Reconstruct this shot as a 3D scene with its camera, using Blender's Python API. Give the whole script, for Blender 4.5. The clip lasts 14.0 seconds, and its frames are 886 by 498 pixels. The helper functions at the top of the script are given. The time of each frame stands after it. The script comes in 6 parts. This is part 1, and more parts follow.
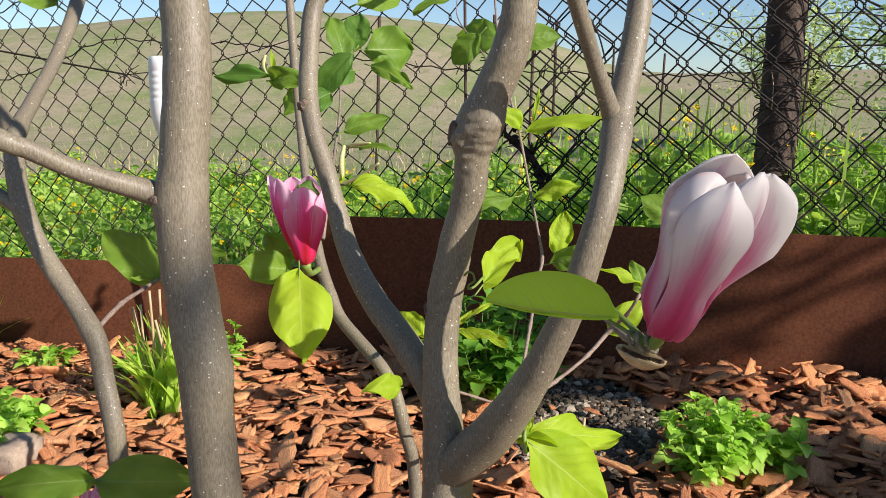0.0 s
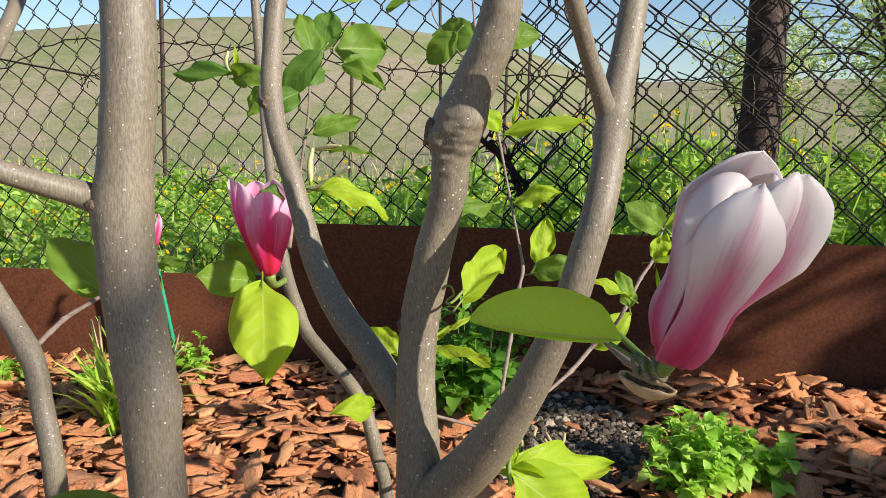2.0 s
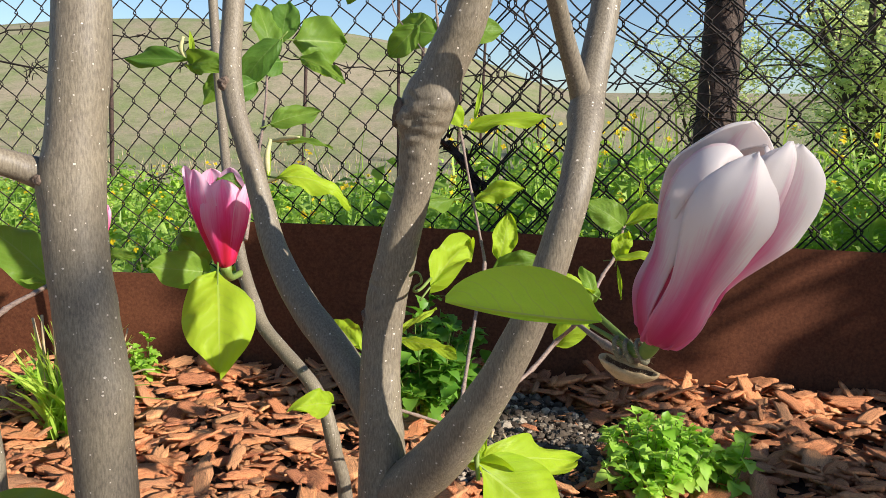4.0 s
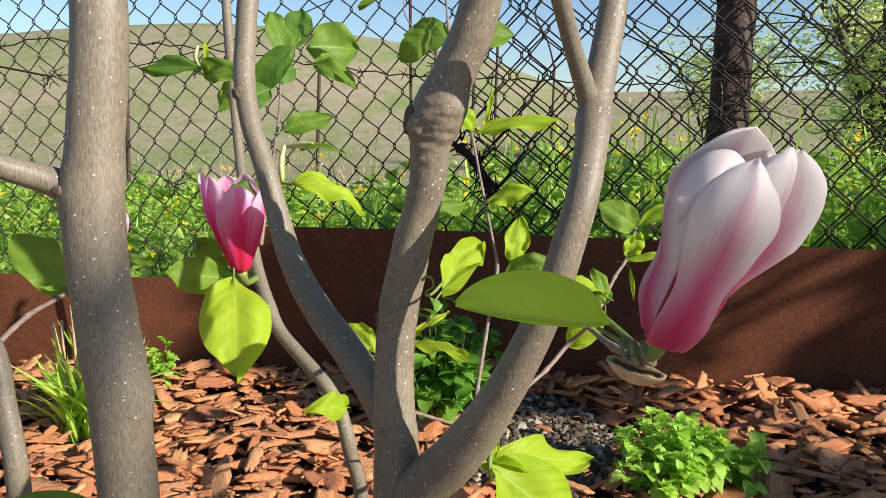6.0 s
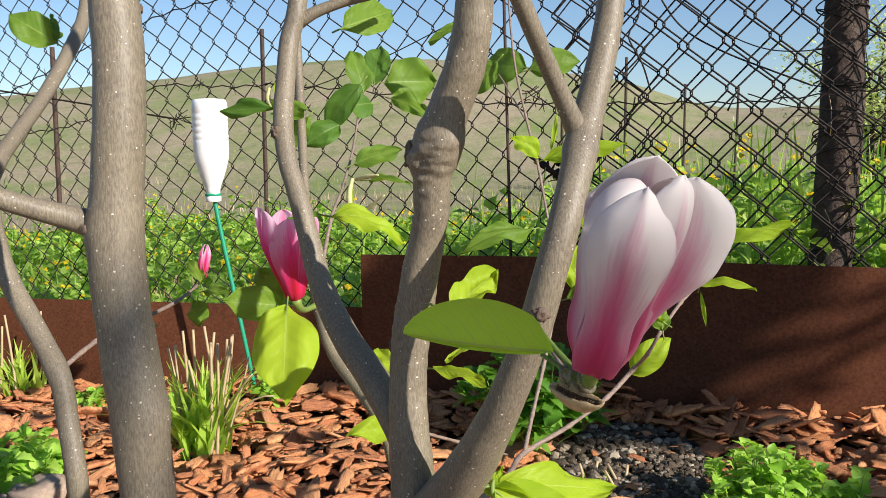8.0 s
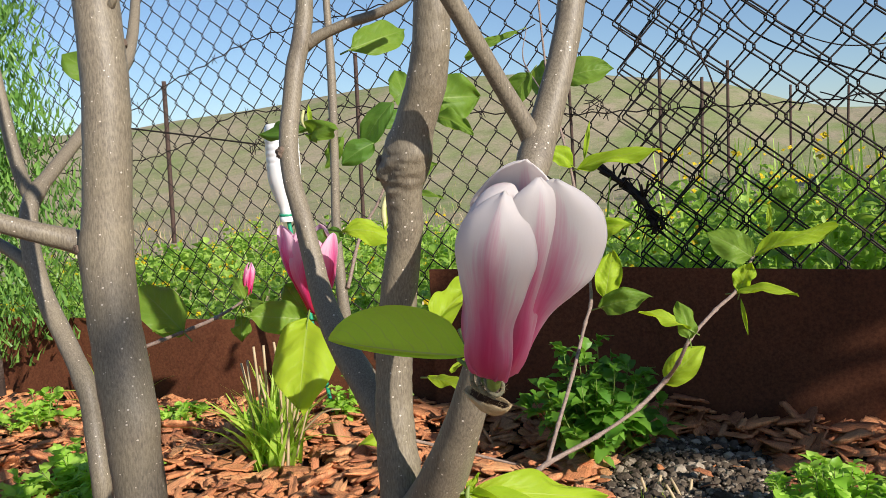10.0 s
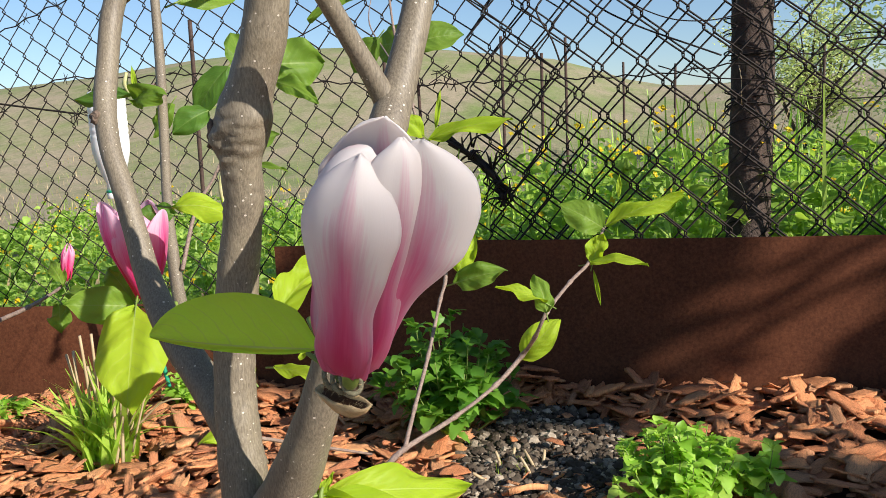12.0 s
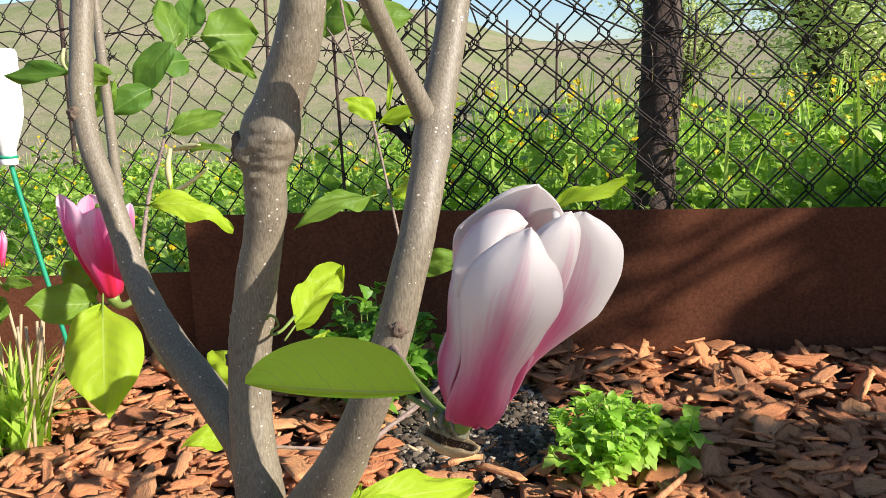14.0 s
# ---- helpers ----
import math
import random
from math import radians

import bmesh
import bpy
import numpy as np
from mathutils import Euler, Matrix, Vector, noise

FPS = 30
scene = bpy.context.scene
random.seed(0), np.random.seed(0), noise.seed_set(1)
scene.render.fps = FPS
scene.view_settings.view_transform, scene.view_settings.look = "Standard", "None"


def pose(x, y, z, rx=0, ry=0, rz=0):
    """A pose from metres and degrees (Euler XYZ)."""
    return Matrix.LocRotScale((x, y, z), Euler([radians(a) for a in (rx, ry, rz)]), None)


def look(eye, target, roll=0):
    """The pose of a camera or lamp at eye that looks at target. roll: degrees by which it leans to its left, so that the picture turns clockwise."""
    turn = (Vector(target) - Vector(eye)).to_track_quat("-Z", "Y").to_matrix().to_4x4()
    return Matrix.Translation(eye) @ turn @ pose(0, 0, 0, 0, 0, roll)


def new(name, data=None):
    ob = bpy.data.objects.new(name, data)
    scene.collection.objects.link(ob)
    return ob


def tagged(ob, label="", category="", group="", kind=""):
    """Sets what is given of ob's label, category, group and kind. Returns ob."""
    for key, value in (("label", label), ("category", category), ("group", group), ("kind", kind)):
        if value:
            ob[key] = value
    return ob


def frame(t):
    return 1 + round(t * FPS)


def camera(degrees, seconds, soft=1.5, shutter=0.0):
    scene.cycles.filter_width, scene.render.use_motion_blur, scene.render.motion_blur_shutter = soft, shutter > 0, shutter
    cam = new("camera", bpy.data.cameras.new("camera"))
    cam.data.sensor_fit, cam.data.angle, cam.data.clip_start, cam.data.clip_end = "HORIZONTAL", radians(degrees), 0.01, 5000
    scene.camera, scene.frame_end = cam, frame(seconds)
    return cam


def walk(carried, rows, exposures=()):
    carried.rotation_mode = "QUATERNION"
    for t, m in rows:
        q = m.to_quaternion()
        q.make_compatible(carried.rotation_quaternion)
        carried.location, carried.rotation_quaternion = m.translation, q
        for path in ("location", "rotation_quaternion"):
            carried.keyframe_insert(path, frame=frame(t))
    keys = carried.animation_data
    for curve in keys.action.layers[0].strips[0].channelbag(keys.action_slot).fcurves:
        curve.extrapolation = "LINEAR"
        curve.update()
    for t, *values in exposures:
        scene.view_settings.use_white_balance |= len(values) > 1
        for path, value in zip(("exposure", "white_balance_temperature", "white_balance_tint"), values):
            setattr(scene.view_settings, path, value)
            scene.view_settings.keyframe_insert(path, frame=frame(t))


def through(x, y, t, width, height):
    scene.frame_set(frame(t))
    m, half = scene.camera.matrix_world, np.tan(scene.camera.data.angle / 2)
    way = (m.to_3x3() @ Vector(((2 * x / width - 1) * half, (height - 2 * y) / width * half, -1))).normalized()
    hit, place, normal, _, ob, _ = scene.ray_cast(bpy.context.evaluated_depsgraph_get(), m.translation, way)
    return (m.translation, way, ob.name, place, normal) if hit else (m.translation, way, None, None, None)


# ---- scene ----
cam = camera(56.0, 14.0, 0.75)
PATH = [
    (0, (0.144, -0.082, 0.597), (-0.068, 1.878, 0.261), 0.6),
    (0.5, (0.145, -0.071, 0.597), (-0.075, 1.889, 0.261), 0.5),
    (1, (0.139, -0.054, 0.593), (-0.074, 1.907, 0.263), 0.6),
    (1.5, (0.136, -0.041, 0.59), (-0.05, 1.925, 0.27), 0.8),
    (2, (0.136, -0.021, 0.589), (-0.014, 1.948, 0.271), 0.9),
    (2.5, (0.131, -0.005, 0.585), (0.02, 1.966, 0.268), 1.1),
    (3, (0.129, -0.001, 0.579), (0.053, 1.973, 0.264), 1.2),
    (3.2, (0.131, 0.0, 0.576), (0.061, 1.977, 0.276), 1.5),
    (5.3, (0.111, -0.014, 0.57), (0.11, 1.964, 0.273), 1.7),
    (5.5, (0.116, -0.002, 0.571), (0.102, 1.975, 0.272), 1.6),
    (6, (0.127, -0.013, 0.575), (0.056, 1.964, 0.279), 1.2),
    (6.5, (0.149, -0.017, 0.577), (0.006, 1.958, 0.29), 0.7),
    (7, (0.168, -0.016, 0.575), (-0.046, 1.954, 0.302), 0.3),
    (7.5, (0.195, -0.017, 0.576), (-0.109, 1.943, 0.319), -0.2),
    (8, (0.222, -0.02, 0.58), (-0.178, 1.925, 0.344), -0.8),
    (8.2, (0.233, -0.021, 0.578), (-0.204, 1.917, 0.349), -0.9),
    (10.3, (0.329, -0.003, 0.574), (-0.325, 1.877, 0.384), -3.2),
    (10.5, (0.334, 0.001, 0.573), (-0.308, 1.884, 0.373), -3.1),
    (11, (0.333, 0.029, 0.563), (-0.223, 1.938, 0.343), -3.4),
    (11.5, (0.316, 0.045, 0.561), (-0.108, 1.984, 0.316), -3.5),
    (12, (0.3, 0.046, 0.569), (0.004, 2.006, 0.299), -3.0),
    (12.5, (0.274, 0.054, 0.576), (0.094, 2.023, 0.276), -2.4),
    (13, (0.239, 0.055, 0.594), (0.156, 2.023, 0.249), -2.2),
    (13.5, (0.219, 0.051, 0.606), (0.187, 2.013, 0.219), -1.9),
    (14, (0.206, 0.039, 0.613), (0.204, 1.999, 0.218), -1.7),
]
EXPO = 0.64
walk(cam, [(t, look(eye, target, roll)) for t, eye, target, roll in PATH], exposures=[(t, EXPO + e, 6650, 12.5) for t, e in ((0.0, 0.0), (5.5, 0.1), (6.5, 0.05), (8.0, -0.04), (10.5, -0.15), (12.0, 0.0), (13.5, 0.24), (14.0, 0.24))])

# ---------------------------------------------------------------- light
SUN_EL, SUN_AZ = 28.0, 119.0          # height over the horizon; turn from +y towards +x
world = bpy.data.worlds.new("sky")
scene.world = world
world.use_nodes = True
wn = world.node_tree.nodes
sky = wn.new("ShaderNodeTexSky")
sky.sky_type = "NISHITA"
sky.sun_disc = False
sky.sun_elevation, sky.sun_rotation = radians(SUN_EL), radians(SUN_AZ)
sky.air_density, sky.dust_density, sky.ozone_density = 1.0, 0.25, 4.5
wn["Background"].inputs[1].default_value = 0.088
world.node_tree.links.new(sky.outputs[0], wn["Background"].inputs[0])
sun = new("sun", bpy.data.lights.new("sun", "SUN"))
sun.data.energy, sun.data.angle, sun.data.color = 5.0, radians(0.53), (1.0, 0.95, 0.87)
to_sun = Vector((math.cos(radians(SUN_EL)) * math.sin(radians(SUN_AZ)), math.cos(radians(SUN_EL)) * math.cos(radians(SUN_AZ)), math.sin(radians(SUN_EL))))
sun.matrix_world = look(to_sun * 30, (0, 0, 0))


# ---------------------------------------------------------------- materials
class Mat:
    """A node material with short calls."""

    def __init__(self, name):
        self.m = bpy.data.materials.new(name)
        self.m.use_nodes = True
        self.n = self.m.node_tree.nodes
        self.l = self.m.node_tree.links
        self.bsdf = self.n["Principled BSDF"]
        self.out = self.n["Material Output"]

    def put(self, socket, value):
        if isinstance(value, bpy.types.NodeSocket):
            self.l.new(value, socket)
        else:
            socket.default_value = value

    def node(self, kind, values=(), **settings):
        nd = self.n.new("ShaderNode" + kind)
        for key, v in settings.items():
            setattr(nd, key, v)
        for key, v in dict(values).items():
            self.put(nd.inputs[key], v)
        return nd

    def noise(self, scale, detail=4, rough=0.55, vec=None, dist=0.0):
        v = {"Scale": scale, "Detail": detail, "Roughness": rough, "Distortion": dist}
        if vec is not None:
            v["Vector"] = vec
        return self.node("TexNoise", v).outputs[0]

    def coord(self, which="Object", scale=(1, 1, 1)):
        c = self.node("TexCoord").outputs[which]
        return self.node("Mapping", {"Vector": c, "Scale": scale}).outputs[0]

    def uv(self):
        s = self.node("SeparateXYZ", {"Vector": self.node("TexCoord").outputs["UV"]})
        return s.outputs[0], s.outputs[1]

    def ramp(self, fac, *stops):
        nd = self.node("ValToRGB", {"Fac": fac})
        e = nd.color_ramp.elements
        while len(e) < len(stops):
            e.new(0.5)
        for el, (p, c) in zip(e, stops):
            el.position = p
            el.color = (*c, 1) if len(c) == 3 else c
        return nd.outputs[0]

    def math(self, op, a, b=0.0, c=0.0):
        nd = self.node("Math", operation=op)
        for i, v in enumerate((a, b, c)):
            self.put(nd.inputs[i], v)
        return nd.outputs[0]

    def mix(self, fac, a, b, how="MIX"):
        nd = self.node("Mix", data_type="RGBA", blend_type=how)
        for i, v in ((0, fac), (6, a), (7, b)):
            if not isinstance(v, bpy.types.NodeSocket) and i > 0 and len(v) == 3:
                v = (*v, 1)
            self.put(nd.inputs[i], v)
        return nd.outputs[2]

    def bump(self, height, strength=0.3, distance=0.002):
        b = self.node("Bump", {"Height": height, "Strength": strength, "Distance": distance})
        self.put(self.bsdf.inputs["Normal"], b.outputs[0])
        return b.outputs[0]

    def set(self, **kw):
        for key, v in kw.items():
            key = key.replace("_", " ")
            if isinstance(v, tuple) and len(v) == 3:
                v = (*v, 1)
            self.put(self.bsdf.inputs[key], v)
        return self

    def thin(self, amount, colour):
        """Lets some light through, as leaves and petals do."""
        t = self.node("BsdfTranslucent", {"Color": colour if isinstance(colour, bpy.types.NodeSocket) else (*colour, 1)})
        mx = self.node("MixShader", {0: amount})
        self.l.new(self.bsdf.outputs[0], mx.inputs[1])
        self.l.new(t.outputs[0], mx.inputs[2])
        self.l.new(mx.outputs[0], self.out.inputs[0])
        return self


def random_of(m, island=False):
    return m.node("NewGeometry").outputs["Random Per Island"] if island else m.node("ObjectInfo").outputs["Random"]


def bark_material():
    m = Mat("magnolia_bark")
    big = m.noise(9, 3, vec=m.coord())
    patch = m.noise(42, 4, 0.6, vec=m.coord("Object", (1, 1, 0.7)))
    line = m.noise(1.0, 4, 0.6, vec=m.coord("Object", (950, 950, 210)))
    fine = m.noise(900, 3, 0.7, vec=m.coord())
    col = m.ramp(big, (0.3, (0.14, 0.117, 0.075)), (0.7, (0.22, 0.185, 0.12)))
    col = m.mix(m.ramp(patch, (0.4, (0, 0, 0)), (0.72, (0.6, 0.6, 0.6))), col, (0.1, 0.08, 0.064))
    col = m.mix(0.38, col, m.ramp(line, (0.38, (0.06, 0.044, 0.034)), (0.62, (0.32, 0.27, 0.19))))
    col = m.mix(0.12, col, m.ramp(fine, (0.35, (0.08, 0.06, 0.05)), (0.65, (0.4, 0.34, 0.28))))
    # pale breathing pores, wider than high, some with a dark slit
    cell = m.node("TexVoronoi", {"Vector": m.coord("Object", (180, 180, 225)), "Scale": 1.0, "Randomness": 0.9})
    sep = m.node("SeparateColor", {"Color": cell.outputs["Color"]})
    size = m.math("MULTIPLY_ADD", sep.outputs[0], 0.1, 0.055)
    rag = m.math("MULTIPLY_ADD", fine, 0.09, m.math("SUBTRACT", cell.outputs["Distance"], 0.045))
    dot = m.math("MULTIPLY", m.math("LESS_THAN", rag, size), m.math("GREATER_THAN", sep.outputs[1], 0.16))
    col = m.mix(m.math("MULTIPLY", dot, 0.85), col, (0.66, 0.58, 0.48))
    hgt = m.math("ADD", m.math("MULTIPLY", line, 0.3), m.math("ADD", m.math("MULTIPLY", patch, 0.5), m.math("MULTIPLY", dot, 0.8)))
    m.set(Base_Color=col, Roughness=m.math("MULTIPLY_ADD", fine, 0.2, 0.42), Specular_IOR_Level=0.42)
    m.bump(hgt, 0.55, 0.0013)
    return m.m


def twig_material():
    m = Mat("twig_bark")
    n = m.noise(120, 4, vec=m.coord("Object", (1, 1, 3)))
    f = m.noise(700, 3, 0.7, vec=m.coord())
    col = m.ramp(n, (0.3, (0.16, 0.1, 0.078)), (0.7, (0.34, 0.245, 0.19)))
    col = m.mix(0.3, col, m.ramp(f, (0.4, (0.1, 0.07, 0.06)), (0.7, (0.42, 0.35, 0.29))))
    m.set(Base_Color=col, Roughness=0.6)
    m.bump(m.math("ADD", f, n), 0.7, 0.0014)
    return m.m


def leaf_material(name, low, high, vein, amount, through):
    m = Mat(name)
    u, v = m.uv()
    across = m.math("ABSOLUTE", m.math("MULTIPLY_ADD", u, 2.0, -1.0))
    mid = m.math("LESS_THAN", across, m.math("MULTIPLY_ADD", v, -0.03, 0.045))
    bendv = m.math("MULTIPLY_ADD", m.noise(4, 2, vec=m.coord("UV")), 0.9, m.math("MULTIPLY", v, 8.0))
    wave = m.math("FRACT", m.math("ADD", bendv, m.math("MULTIPLY", m.math("POWER", across, 1.3), -2.6)))
    off = m.math("ABSOLUTE", m.math("SUBTRACT", wave, 0.5))
    side = m.math("LESS_THAN", off, m.math("MULTIPLY_ADD", across, -0.03, 0.05))
    net = m.node("TexVoronoi", {"Vector": m.coord("UV", (26, 40, 1)), "Scale": 1.0}, feature="DISTANCE_TO_EDGE").outputs[0]
    mesh = m.math("LESS_THAN", net, 0.05)
    rib = m.math("MAXIMUM", mid, m.math("MAXIMUM", m.math("MULTIPLY", side, 0.45), m.math("MULTIPLY", mesh, 0.16)))
    puff = m.math("SINE", m.math("MULTIPLY", wave, 6.283))
    n = m.noise(38, 4, vec=m.coord())
    f = m.noise(900, 2, vec=m.coord())
    col = m.ramp(n, (0.3, low), (0.72, high))
    col = m.mix(0.35, col, m.mix(random_of(m), low, high))
    col = m.mix(m.math("MULTIPLY", rib, 0.6), col, vein)
    m.set(Base_Color=col, Roughness=0.5, Specular_IOR_Level=0.28)
    h = m.math("ADD", m.math("MULTIPLY", rib, -0.8), m.math("ADD", m.math("MULTIPLY", f, 0.15), m.math("MULTIPLY", puff, 0.18)))
    m.bump(h, 0.6, 0.0012)
    glow = m.mix(m.math("MULTIPLY", rib, 0.7), through, tuple(c * 0.45 for c in through))
    return m.thin(amount, glow).m


def petal_material(name, base, middle, tip, back, stops=(0.03, 0.33, 0.55, 0.76), streaky=0.24):
    m = Mat(name)
    u, v = m.uv()
    wob = m.noise(9, 3, vec=m.coord("UV", (2.0, 0.8, 1)))
    streak = m.noise(1.0, 5, 0.65, vec=m.coord("UV", (34, 1.6, 1)), dist=0.4)
    across = m.math("ABSOLUTE", m.math("MULTIPLY_ADD", u, 2.0, -1.0))
    mid = m.math("SUBTRACT", 1.0, m.math("SMOOTH_MIN", 1.0, m.math("MULTIPLY", across, 2.2), 0.3))
    h = m.math("ADD", v, m.math("MULTIPLY", m.math("SUBTRACT", wob, 0.5), 0.22))
    h = m.math("ADD", h, m.math("MULTIPLY", m.math("SUBTRACT", streak, 0.5), streaky))
    h = m.math("SUBTRACT", h, m.math("MULTIPLY", mid, 0.17))
    h = m.math("ADD", h, m.math("MULTIPLY_ADD", across, 0.24, -0.09))
    col = m.ramp(h, *zip(stops, (base, middle[0], middle[1], tip)))
    fine = m.noise(1.0, 3, vec=m.coord("UV", (90, 5, 1)))
    m.set(Base_Color=col, Roughness=0.5, Specular_IOR_Level=0.3, Sheen_Weight=0.12)
    m.bump(m.math("ADD", streak, fine), 0.12, 0.0006)
    return m.thin(0.52, m.mix(0.35, col, back)).m


def steel_material():
    m = Mat("rusty_steel")
    c = m.coord()
    big = m.noise(3.2, 5, vec=c)
    run = m.noise(9, 4, vec=m.coord("Object", (3.0, 3.0, 0.5)))
    fine = m.noise(150, 5, 0.7, vec=c)
    col = m.ramp(big, (0.28, (0.055, 0.017, 0.008)), (0.55, (0.1, 0.032, 0.015)), (0.8, (0.17, 0.06, 0.026)))
    col = m.mix(m.math("MULTIPLY", run, 0.4), col, (0.03, 0.012, 0.008))
    col = m.mix(0.3, col, m.ramp(fine, (0.35, (0.065, 0.025, 0.015)), (0.65, (0.27, 0.11, 0.053))))
    m.set(Base_Color=col, Roughness=m.math("MULTIPLY_ADD", fine, 0.2, 0.68), Specular_IOR_Level=0.12)
    m.bump(m.math("ADD", fine, m.math("MULTIPLY", big, 0.6)), 0.35, 0.0016)
    return m.m


def chip_material(name, island):
    m = Mat(name)
    r = random_of(m, island)
    grain = m.noise(1.0, 6, 0.65, vec=m.coord("UV", (4, 26, 1)), dist=0.9)
    fine = m.noise(1.0, 6, 0.75, vec=m.coord("UV", (18, 60, 1)), dist=0.5)
    blot = m.noise(1.0, 4, 0.6, vec=m.coord("UV", (5, 9, 1)))
    tone = m.ramp(r, (0.0, (0.36, 0.09, 0.042)), (0.22, (0.76, 0.24, 0.085)), (0.45, (0.88, 0.36, 0.135)), (0.62, (0.48, 0.12, 0.058)), (0.8, (0.9, 0.44, 0.185)), (0.92, (0.58, 0.29, 0.15)), (1.0, (0.8, 0.28, 0.1)))
    dark, light = m.mix(0.48, tone, (0.11, 0.034, 0.018)), m.mix(0.26, tone, (0.96, 0.48, 0.22))
    col = m.mix(m.ramp(grain, (0.35, (0, 0, 0)), (0.52, (1, 1, 1))), dark, light)
    col = m.mix(m.ramp(blot, (0.5, (0, 0, 0)), (0.66, (0.4, 0.4, 0.4))), col, m.mix(0.5, tone, (0.46, 0.13, 0.085)))
    col = m.mix(0.32, col, m.ramp(fine, (0.38, (0.16, 0.052, 0.028)), (0.6, (0.86, 0.41, 0.19))))
    m.set(Base_Color=col, Roughness=0.78, Specular_IOR_Level=0.25)
    m.bump(m.math("ADD", m.math("MULTIPLY", grain, 1.5), m.math("MULTIPLY", fine, 1.4)), 0.8, 0.0036)
    return m.m


def mottled(name, stops, scale, rough=0.8, bump=0.4, dist=0.003, fine_scale=6.0, island=False, spec=0.3):
    m = Mat(name)
    n = m.noise(scale, 5, 0.6, vec=m.coord())
    f = m.noise(scale * fine_scale, 4, 0.65, vec=m.coord())
    fac = m.math("MULTIPLY_ADD", f, 0.35, m.math("MULTIPLY", n, 0.65))
    if island:
        fac = m.math("MULTIPLY_ADD", random_of(m, True), 0.6, m.math("MULTIPLY", fac, 0.4))
    m.set(Base_Color=m.ramp(fac, *stops), Roughness=rough, Specular_IOR_Level=spec)
    m.bump(m.math("ADD", n, f), bump, dist)
    return m.m


def herb_material(name, low, high, through, amount=0.4, island=True):
    m = Mat(name)
    r = random_of(m, island)
    n = m.noise(60, 3, vec=m.coord())
    col = m.mix(r, low, high)
    col = m.mix(m.math("MULTIPLY", n, 0.35), col, tuple(c * 0.6 for c in low))
    m.set(Base_Color=col, Roughness=0.45, Specular_IOR_Level=0.35)
    return m.thin(amount, through).m


def hill_material():
    m = Mat("meadow_ground")
    flat = m.coord("Object", (1, 0.5, 1))
    wide = m.noise(0.28, 5, 0.6, vec=m.coord("Object", (1, 0.45, 1)), dist=0.6)
    mid = m.noise(1.3, 6, 0.68, vec=flat)
    fine = m.noise(16, 6, 0.75, vec=m.coord())
    grass = m.ramp(fine, (0.3, (0.125, 0.18, 0.055)), (0.7, (0.24, 0.29, 0.105)))
    dry = m.ramp(fine, (0.3, (0.225, 0.19, 0.12)), (0.7, (0.4, 0.34, 0.235)))
    col = m.mix(m.ramp(m.math("MULTIPLY_ADD", mid, 0.4, m.math("MULTIPLY", wide, 0.6)), (0.38, (0, 0, 0)), (0.56, (1, 1, 1))), grass, dry)
    spots = m.noise(3.2, 6, 0.75, vec=flat)
    col = m.mix(m.ramp(spots, (0.5, (0, 0, 0)), (0.66, (0.6, 0.6, 0.6))), col, (0.15, 0.165, 0.075))
    m.set(Base_Color=col, Roughness=0.9, Specular_IOR_Level=0.1)
    m.bump(m.math("ADD", fine, mid), 0.25, 0.1)
    return m.m


BARK, TWIG = bark_material(), twig_material()
# One leaf in sunlit and shaded tones; the light is put into the colour.
LEAF_SUN = leaf_material("sunlit_young_leaf", (0.29, 0.44, 0.018), (0.41, 0.57, 0.035), (0.52, 0.66, 0.13), 0.44, (0.56, 0.78, 0.02))
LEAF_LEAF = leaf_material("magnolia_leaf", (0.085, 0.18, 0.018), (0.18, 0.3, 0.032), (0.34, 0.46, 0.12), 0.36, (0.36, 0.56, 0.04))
LEAF_MID = leaf_material("soft_leaf", (0.41, 0.7, 0.05), (0.52, 0.79, 0.08), (0.74, 0.87, 0.36), 0.58, (0.62, 0.97, 0.06))
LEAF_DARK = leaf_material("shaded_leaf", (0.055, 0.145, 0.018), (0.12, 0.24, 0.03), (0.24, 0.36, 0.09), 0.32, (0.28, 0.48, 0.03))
PETAL_PALE = petal_material("pale_petal", (0.72, 0.05, 0.2), ((0.8, 0.2, 0.38), (0.82, 0.52, 0.6)), (0.9, 0.855, 0.825), (0.93, 0.82, 0.8), stops=(0.03, 0.31, 0.52, 0.72), streaky=0.32)
PETAL_PINK = petal_material("pink_petal", (0.76, 0.025, 0.075), ((0.83, 0.055, 0.26), (0.88, 0.24, 0.48)), (0.93, 0.62, 0.76), (0.9, 0.18, 0.38), (0.05, 0.36, 0.62, 0.9), 0.6)
STEEL = steel_material()
CHIP, CHIP_REST = chip_material("bark_chip", False), chip_material("bark_chip_rest", True)
SOIL = mottled("dark_soil", ((0.3, (0.03, 0.018, 0.012)), (0.7, (0.1, 0.06, 0.04))), 30, 0.95, 0.8, 0.01)
# Pale ground behind the camera, added unseen to bounce light onto the stems.
BOUNCE_SOIL = mottled("pale_bounce_soil", ((0.3, (0.3, 0.23, 0.165)), (0.7, (0.48, 0.385, 0.285))), 18, 0.95, 0.6, 0.008)
MEADOW = hill_material()
WIRE = mottled("rusty_wire", ((0.35, (0.01, 0.009, 0.009)), (0.7, (0.04, 0.028, 0.022))), 60, 0.65, 0.4, 0.0006, spec=0.2)
PIPE = mottled("rusty_pipe", ((0.35, (0.035, 0.02, 0.016)), (0.7, (0.1, 0.06, 0.045))), 40, 0.7, 0.5, 0.001)
